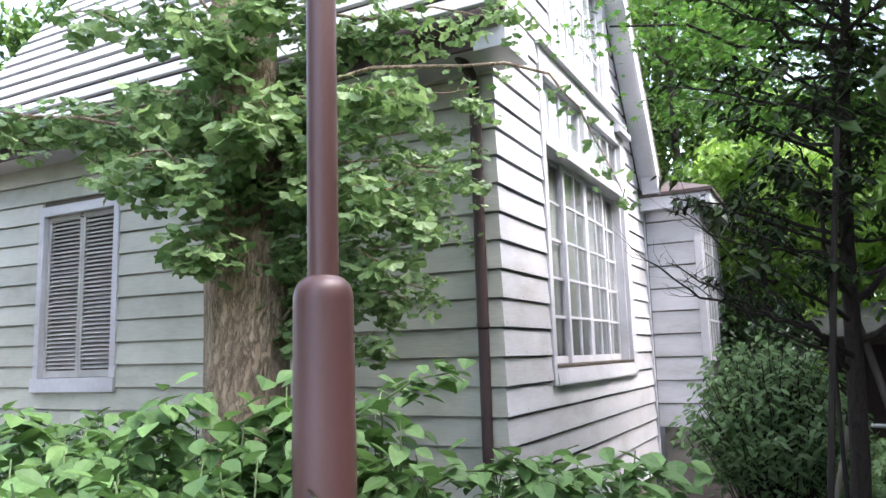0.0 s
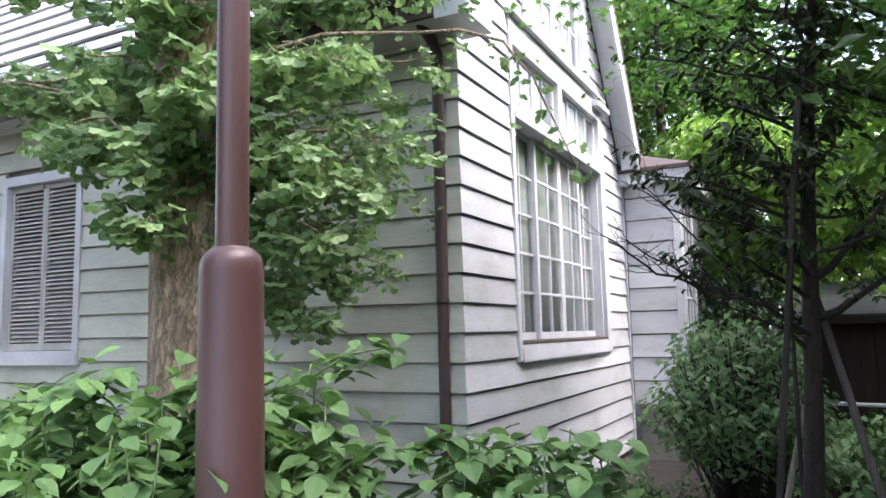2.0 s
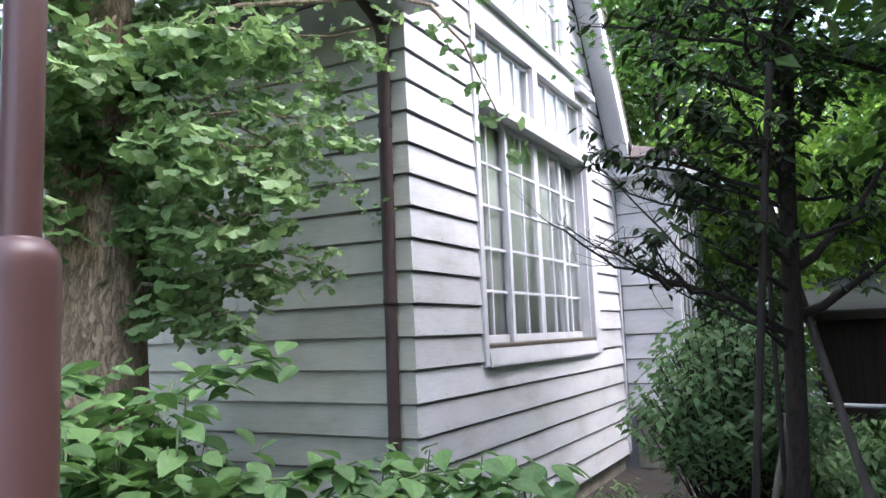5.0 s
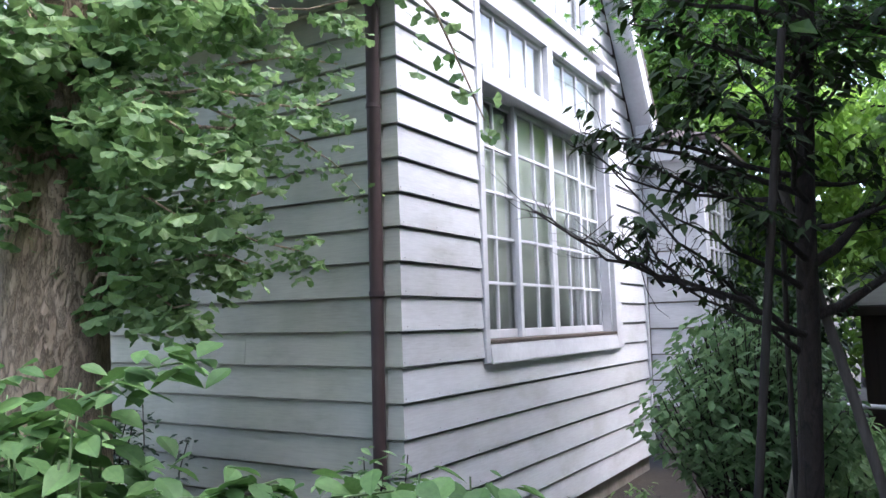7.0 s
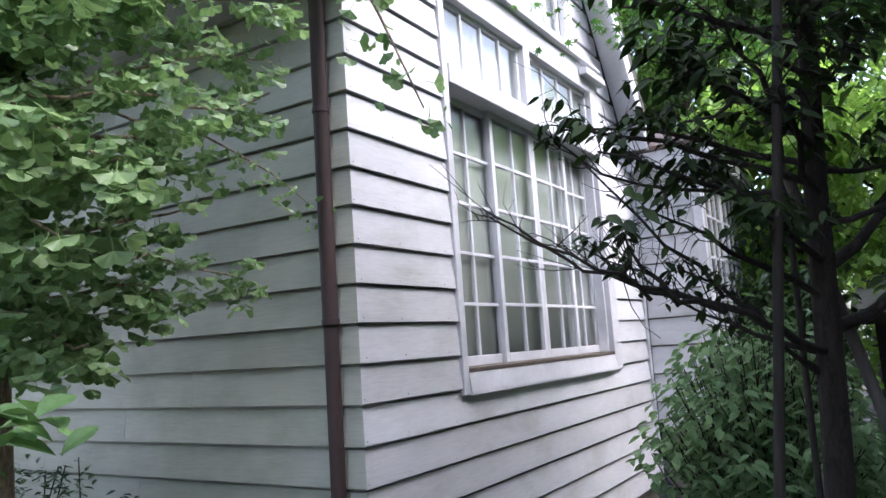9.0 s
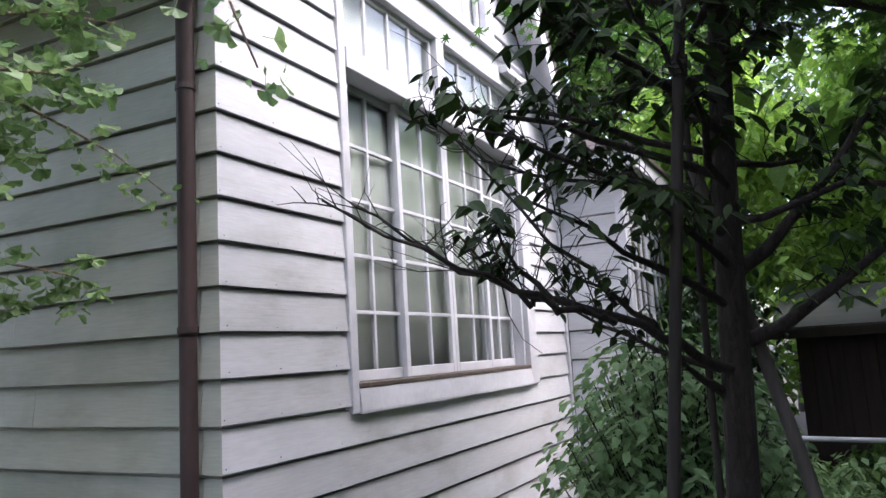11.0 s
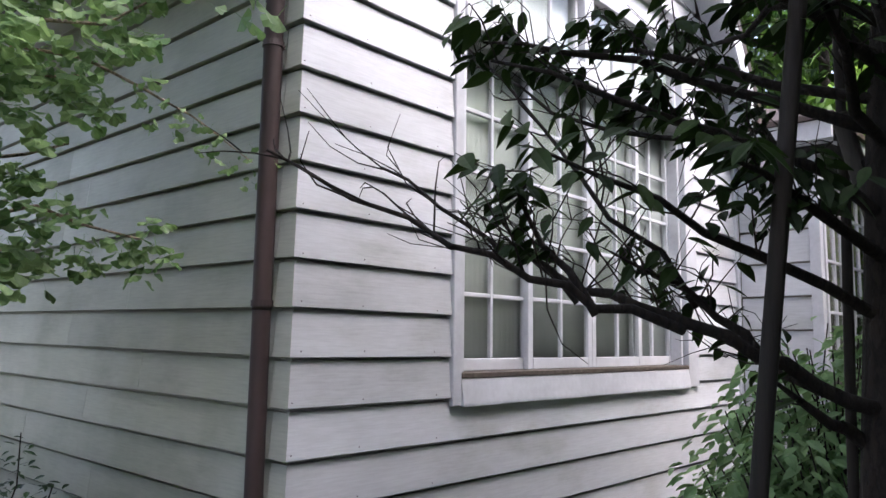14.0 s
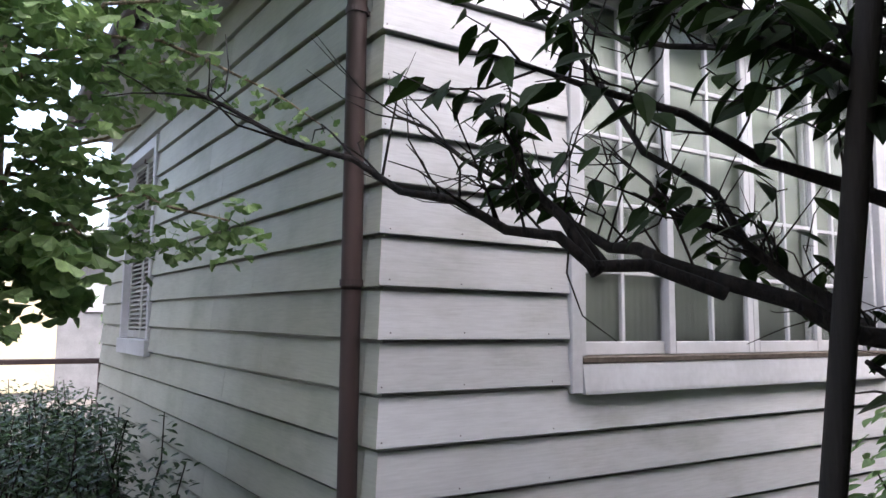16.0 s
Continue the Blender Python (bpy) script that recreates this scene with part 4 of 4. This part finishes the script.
clear = lambda x, y: math.hypot(x - LX, y - LY) > 0.17 and math.hypot(x - GX, y - GY) > 0.4
low_stems = stem_field(-1.9, 0.45, -3.05, -1.75, 120, 0.98, 1.27, 0.16, 21, clear) + stem_field(0.3, 1.05, -2.6, -1.5, 46, 0.80, 1.10, 0.16, 22, lambda x, y: clear(x, y) and x < 0.4 - (y + 2.0) * 0.3)
low_stems += stem_field(0.75, 1.25, -2.0, -1.35, 16, 0.98, 1.13, 0.08, 23) + stem_field(-0.3, 0.5, -2.3, -1.9, 26, 1.1, 1.33, 0.12, 24, clear)
low_stems += [((0.2, -2.2, 0.0), (0.34, -2.02, 1.38)), ((0.05, -2.3, 0.0), (0.12, -2.3, 1.40)), ((-0.4, -2.4, 0.0), (-0.42, -2.35, 1.36))]
# arching shoots with leaves in two rows
rs, rows_of_leaves = random.Random(33), []
for root, tip in (((0.05, -2.32, 1.10), (0.52, -1.76, 1.43)), ((-0.25, -2.45, 1.12), (0.18, -2.12, 1.40)), ((-0.55, -2.5, 1.12), (-0.20, -2.38, 1.37)), ((0.55, -2.1, 0.80), (1.10, -1.62, 1.08)),
                  ((0.35, -2.2, 0.90), (0.85, -1.78, 1.12)), ((-1.2, -2.4, 1.12), (-0.85, -2.65, 1.30))):
    low_stems.append((root, tip))
    root, tip = Vector(root), Vector(tip)
    d = tip - root
    turn = math.degrees(math.atan2(d.y, d.x)) - 90
    for i in range(9):
        p = root.lerp(tip, 0.2 + 0.8 * i / 8) + Vector((0, 0, 0.16 * (0.2 + 0.1 * i) * (0.8 - 0.1 * i)))
        for s in (-1, 1):
            rows_of_leaves.append(leaf_at(p, rs.uniform(0.075, 0.10), rs, 0.15, 0.25, turn + s * rs.uniform(45, 70)))
shrub("broadleaf_shrub", "light green broad-leaved shrub growing round the lamp post", low_stems, "broad", 0.104, LEAF_H, 38, (0.7, -2.9, 1.3), 300, 4, 0.25, GREEN_STEM, 0.06, rows_of_leaves)
shrub("box_shrub", "low dark small-leaved shrub against the south wall", stem_field(-4.9, -1.3, -1.5, -0.35, 150, 0.80, 1.08, 0.12, 31), "oval", 0.05, LEAF_S, 90, None, 0, 6, 0.2)
shrub("corner_shrub", "thin low shrub with narrow leaves at the house corner", stem_field(0.15, 0.95, -1.25, -0.35, 34, 0.55, 0.98, 0.12, 41), "long", 0.065, LEAF_B, 60, None, 0, 7, 0.2)
rq = random.Random(52)
sprays, spray_leaves = [], []
for i in range(150):
    a = i * 2.4
    out = math.sqrt((i + 0.5) / 150)
    top = 1.56 - 0.75 * out ** 2.2 + rq.uniform(-0.14, 0.10)
    root = Vector((1.38 + rq.gauss(0, 0.10), 1.87 + rq.gauss(0, 0.12), -0.05))
    tip = Vector((1.38 + 0.62 * out * math.cos(a), 1.87 + 0.72 * out * math.sin(a), top))
    sprays.append((root, tip))
    d = tip - root
    turn = math.degrees(math.atan2(d.y, d.x)) - 90
    for j in range(15):
        f = 0.48 + 0.54 * j / 14
        p = root.lerp(tip, f) + Vector((d.x * 0.25 * (f - 0.5), d.y * 0.25 * (f - 0.5), 0.16 * (1 - f) - 0.10 * max(0.0, f - 0.8)))
        for sd in (-1, 1):
            spray_leaves.append(leaf_at(p + Vector([rq.gauss(0, 0.02) for _ in range(3)]), rq.uniform(0.065, 0.095), rq, 0.32, 0.5, turn + sd * rq.uniform(40, 75)))
shrub("round_bush", "dense grey-green bush with arching leafy sprays before the bay", sprays, "oval", 0.078, LEAF_B, 10, (1.2, 1.2, 1.3), 300, 8, 0.4, BARK_D, 0.05, spray_leaves)
shrub("fern", "fresh green ferny growth at the foot of the wall", stem_field(0.25, 1.2, 0.3, 2.3, 60, 0.12, 0.32, 0.16, 61), "long", 0.06, LEAF_H, 40, None, 0, 9, 0.3)

# ---- woods behind ----
rw = random.Random(77)


def wood_tree(x, y, h, r, crown_z, n, leaf, size, kind="oval", seed=0, trunk=0.12, mat=LEAF_W, bark=BARK_D, label="leafy green tree in the wood behind the house", squash=1.0):
    q = random.Random(seed + 500)
    ob = thing("tree", label, "tree", "trees of the wood")
    bm = bmesh.new()
    tube(bm, [(x + 0.05 * math.sin(z), y + 0.05 * math.cos(z * 1.4), z) for z in [h * i / 8 - 0.1 for i in range(9)]], [trunk * (1.15 - i / 8) + 0.01 for i in range(9)], 10, 0.08, q)
    part("trunk", bm, bark, ob, smooth=True)
    places = []
    nl = 16
    for i in range(nl):
        a, z = i * 2.4 + q.random(), crown_z + (h - crown_z) * (i + q.random()) / nl
        reach = r * q.uniform(0.6, 1.1) * (1.0 - 0.45 * (z - crown_z) / max(0.1, h - crown_z))
        tip = (x + reach * math.cos(a) * squash, y + reach * math.sin(a), z + q.uniform(-0.3, 0.5))
        line = bent((x, y, z - 0.2), tip, 0.1, 0.1, 7, q)
        bm = bmesh.new()
        tube(bm, line, [0.035 * (1 - 0.85 * k / 6) + 0.003 for k in range(7)], 6)
        part("limb", bm, bark, ob, smooth=True)
        for _ in range(n // nl):
            f = q.uniform(0.2, 1.08)
            k = min(5, int(f * 6))
            p = line[k].lerp(line[k + 1], f * 6 - k) + Vector([q.gauss(0, r * 0.11), q.gauss(0, r * 0.11), q.gauss(-0.05, r * 0.10)])
            places.append(leaf_at(p, size, q, 0.6, 0.9))
    leaves(ob, "leaf", kind, places, mat)
    return ob


# maple whose boughs reach over the path
qm = random.Random(4)
maple = thing("maple_tree", "maple with fine bright green leaves in flat layers over the path", "tree")
bm = bmesh.new()
MX, MY = 3.5, 2.0
tube(bm, [(MX + 0.06 * math.sin(z), MY + 0.05 * math.cos(z * 1.4), z) for z in (-0.1, 0.6, 1.4, 2.2, 3.0, 3.8, 4.6, 5.6)], [0.13, 0.11, 0.10, 0.09, 0.075, 0.06, 0.04, 0.01], 12, 0.06, qm)
part("trunk", bm, BARK_D, maple, smooth=True)
ml = []
for z, tip in ((2.5, (1.25, 0.5, 3.25)), (2.6, (1.75, -0.1, 3.45)), (2.7, (2.35, -0.4, 3.5)), (2.8, (1.0, 1.3, 3.4)), (3.0, (1.5, 0.8, 3.85)), (3.1, (0.75, 0.2, 3.6)),
               (2.5, (2.0, 1.1, 3.15)), (3.0, (3.0, -0.5, 3.7)), (3.4, (1.2, -0.1, 4.1)), (3.6, (2.2, 0.5, 4.2)), (3.8, (1.0, 1.8, 4.4)), (3.0, (4.2, 0.4, 3.6)), (3.9, (3.2, 0.6, 4.6)), (3.3, (1.7, 2.0, 3.9)), (3.3, (1.9, 2.9, 3.9)), (3.5, (1.4, 2.4, 4.2)), (3.0, (1.5, 2.2, 3.35)), (3.1, (1.3, 2.8, 3.65))):
    line = bent((MX, MY, z), tip, 0.12, 0.07, 8, qm)
    bm = bmesh.new()
    tube(bm, line, [0.026 * (1 - 0.85 * k / 7) + 0.003 for k in range(8)], 6)
    part("limb", bm, BARK_D, maple, smooth=True)
    for _ in range(520):
        f = qm.uniform(0.3, 1.05) * 7
        k = min(6, int(f))
        p = line[k].lerp(line[k + 1], f - k) + Vector([qm.gauss(0, 0.22), qm.gauss(0, 0.22), qm.gauss(0, 0.06)])
        ml.append(leaf_at(p, 0.078, qm, 0.35, 0.5))
leaves(maple, "leaf", "maple", ml, LEAF_M, (1.8, -0.3, 3.3), 200, "bright green maple leaves")
behind = ((0.0, 7.4, 7.5, 2.0, 0.9), (1.15, 6.3, 4.3, 1.5, 2.1), (0.75, 9.2, 9.0, 1.45, 3.0), (3.3, 6.1, 4.4, 1.7, 2.2), (5.2, 5.0, 7, 2.1, 0.8), (2.4, 9.5, 5.0, 2.2, 0.8), (6.5, 9.0, 9, 2.6, 0.8), (-0.8, 10.5, 9, 2.4, 1.0), 
          (4.2, 13, 6.5, 2.8, 0.8), (-1.5, 9.0, 9, 2.4, 2.5), (9.5, 12, 11, 3.2, 1.0), (1.6, 14.5, 7, 2.8, 1.0))
for i, (x, y, h, r, cz) in enumerate(behind):
    smaller = h < 5.2                       # the low ones take the yellow-green leaf with sunlight painted in
    wood_tree(x, y, h, r, cz, 6500, LEAF_W, 0.15 + 0.05 * (y > 8), "chip", i + 10, 0.10 + 0.008 * i, LEAF_SUNLIT if smaller else LEAF_W,
              label="low tree in the wood, its yellow-green leaves brightened as if sunlit" if smaller else "leafy green tree in the wood behind the house")
# mostly unseen trees, added to keep sky and sun off the walls
beside = ((-8.8, 3.4, 7, 2.0, 2.0), (-10.5, 4.0, 8, 2.4, 2.0), (-6.5, -4.6, 7, 2.2, 2.4), (-12.5, -5.2, 9, 2.6, 2.5), (-4.6, -7.5, 8, 2.6, 2.2), (-3.2, -6.4, 7, 2.4, 2.6), (5.3, 3.7, 7.2, 2.2, 1.2), (5.6, 6.4, 6.8, 2.0, 1.0), (4.8, -5.6, 6.2, 2.8, 2.7), (4.7, -3.1, 7.2, 2.8, 2.6), (4.8, -0.8, 7.4, 2.8, 2.6), (5.1, 1.6, 7.2, 2.6, 2.4), (7.4, -2.0, 6.5, 2.4, 0.8), (5.0, -8.2, 7, 2.4, 0.8), (8.6, 3.0, 6.5, 2.2, 0.8))
for i, (x, y, h, r, cz) in enumerate(beside):
    wood_tree(x, y, h, r, cz, 9500, LEAF_W, 0.20, "chip", i + 40, 0.13, label="leafy green tree about the house, mostly out of view, added for shade")
# low metal rail among the trees
rail = thing("garden_rail", "thin pale metal rail on short posts in the wood", "rail")
bm = bmesh.new()
tube(bm, [(1.66, 5.15, 0.61), (4.2, 4.6, 0.60)], [0.022, 0.022], 10)
part("top_rail", bm, ROOF, rail, smooth=True)
for f in (0.02, 0.5, 0.98):
    bm = bmesh.new()
    p = Vector((1.66, 5.15, 0)).lerp(Vector((4.2, 4.6, 0)), f)
    tube(bm, [p + Vector((0, 0, -0.05)), p + Vector((0, 0, 0.595))], [0.02, 0.02], 10)
    part("rail_post", bm, STAKE, rail, smooth=True)

# ---- low shed in the wood ----
SHED_ROOF = surface("shed_roof_felt", (0.018, 0.022, 0.020), (0.042, 0.050, 0.045), 0.8, 30, 2, (0.4, 3, 3), 0.003, 0.4, spread=0.2)
SHED_WALL = surface("shed_stain", (0.030, 0.016, 0.012), (0.055, 0.030, 0.022), 0.7, 30, 3, (4, 4, 0.4), 0.002, 0.4, spread=0.25)
shed = thing("garden_shed", "low dark brown boarded shed with a worn grey-green roof", "shed")
bm = bmesh.new()
prof = [(6.95, 1.52), (6.95, 1.60), (8.75, 2.12), (8.75, 2.04)]
ends = [[bm.verts.new((x, y, z)) for y, z in prof] for x in (1.58, 5.2)]
for k in range(4):
    bm.faces.new((ends[0][k], ends[0][(k + 1) % 4], ends[1][(k + 1) % 4], ends[1][k]))
bm.faces.new(ends[0][::-1])
bm.faces.new(ends[1])
bmesh.ops.recalc_face_normals(bm, faces=bm.faces)
part("roof", bm, SHED_ROOF, shed, "worn grey-green felt roof")
part("fascia", boxes((1.57, 5.21, 6.918, 6.947, 1.47, 1.585), bevel=0.004), SHED_WALL, shed)
part("wall", boxes((1.80, 5.0, 7.33, 8.6, -0.05, 1.60)), SHED_WALL, shed)
for k in range(20):
    part("board", boxes((1.80 + 0.16 * k, 1.952 + 0.16 * k, 7.300, 7.328, 0.02, 1.56), bevel=0.003), SHED_WALL, shed)

# ---- terrace rail and neighbour past the west end ----
fence = thing("terrace_rail", "dark brown wooden terrace rail with square posts", "rail")
part("top_rail", boxes((-7.36, -7.24, -3.2, 0.32, 1.06, 1.12), bevel=0.006), PIPE, fence)
for y in (-3.1, -1.45, 0.20):
    part("rail_post", boxes((-7.36, -7.24, y - 0.06, y + 0.06, -0.05, 1.058), bevel=0.006), PIPE, fence)
CREAM = surface("cream_panel", (0.62, 0.54, 0.36), (0.74, 0.66, 0.46), 0.6)
GREYW = surface("grey_render", (0.22, 0.22, 0.23), (0.30, 0.30, 0.31), 0.8)
nb = thing("neighbour_building", "low pale building with grey walls and a cream door panel", "building")
part("wall", boxes((-17.0, -14.0, -7.0, 3.4, -0.05, 3.1)), GREYW, nb)
part("door", boxes((-13.998, -13.94, -0.9, 0.30, 0.2, 2.55), bevel=0.01), CREAM, nb, "cream door panel")
part("window", boxes((-13.998, -13.95, 0.75, 1.15, 1.75, 2.45), bevel=0.01), TRIM, nb, "white window")
part("roof", boxes((-17.4, -13.4, -7.4, 3.8, 3.15, 3.42), bevel=0.02), TRIM, nb, "white flat eaves")
pave = tagged(finish("pavement", boxes((-16, -7.45, -9, 8, -0.05, 0.03)), CONCRETE), "pale concrete paving beyond the terrace rail", "pavement", kind="structure")
# fallen leaves
q = random.Random(14)
litter = [leaf_at((q.uniform(0.3, 5.5), q.uniform(-1.5, 6.5), 0.045 + 0.02 * q.random()), 0.08, q, 0.06, 0.3) for _ in range(1500)]
lit = thing("leaf_litter", "scattered pale fallen leaves on the soil", "leaf litter", kind="stuff")
leaves(lit, "leaf", "chip", litter, STAKE)
# low growth on the wood's floor
for i, (x0, x1, y0, y1) in enumerate(((1.2, 3.2, 2.6, 4.2), (2.2, 4.8, 0.9, 2.6), (3.0, 6.0, 3.0, 5.5), (0.9, 3.2, 4.6, 7.0))):
    shrub("undergrowth", "low tangled undergrowth of the wood", stem_field(x0, x1, y0, y1, 60, 0.2, 0.72 if i < 3 else 0.38, 0.3, 90 + i), "chip", 0.11, LEAF_B if i < 2 else LEAF_W, 60, None, 0, 70 + i, 0.5)

# mostly right of the view, added to darken the lower east wall
shrub("tall_scrub", "tall dark leafy scrub at the edge of the wood", stem_field(2.9, 4.4, 0.9, 4.2, 120, 1.3, 2.4, 0.3, 96), "chip", 0.12, LEAF_S, 80, None, 0, 81, 0.5, jitter=0.12)
shrub("tall_scrub", "tall dark leafy scrub at the edge of the wood", stem_field(0.75, 1.45, 5.2, 6.8, 60, 1.2, 2.2, 0.25, 97), "chip", 0.13, LEAF_S, 80, None, 0, 82, 0.5, jitter=0.12)
# out of view; blocks low skylight from the foot of the east wall
shrub("tall_scrub", "tall dark leafy scrub across the path, unseen, added to shade the wall", stem_field(3.7, 5.6, -4.6, 0.7, 170, 1.9, 3.2, 0.25, 99), "chip", 0.15, LEAF_S, 80, None, 0, 84, 0.5, jitter=0.15)
shrub("hedge", "sunlit yellow-green hedge past the west end of the house", stem_field(-11.5, -7.9, 0.9, 4.2, 110, 1.2, 2.6, 0.2, 98), "chip", 0.14, LEAF_H, 80, None, 0, 83, 0.5, jitter=0.14)

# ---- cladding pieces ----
lay_boards(wall_south, south_spans, COURSES, False, 0.0, lift=1.0, paint=PAINT_S)     # courses rise westwards to fit the camera's view
lay_boards(wall_east, east_spans, east_courses, True, 0.0)
lay_boards(bay, lambda z: [(0.014, BAYX - 0.072, False, False)], [0.62 + 0.265 * i for i in range(10)], False, BAYY, 0.265)

# nail heads near the ends of the corner boards
nail = bpy.data.meshes.new("nail")
bm = bmesh.new()
bmesh.ops.create_cone(bm, cap_ends=True, segments=8, radius1=0.0032, radius2=0.0026, depth=0.002, matrix=pose(0, 0, 0, 0, 90, 0))
bm.to_mesh(nail)
bm.free()
nail.materials.append(PIPE)
rn = random.Random(19)
for k in range(-6, 8):
    for y in (0.035, 0.36, 0.80):
        ob = new("nail", nail)
        ob.parent = wall_east
        ob.location = (-0.0012, y + rn.uniform(-0.02, 0.02), Z0 + k * LAP + 0.022 + rn.uniform(-0.004, 0.004))
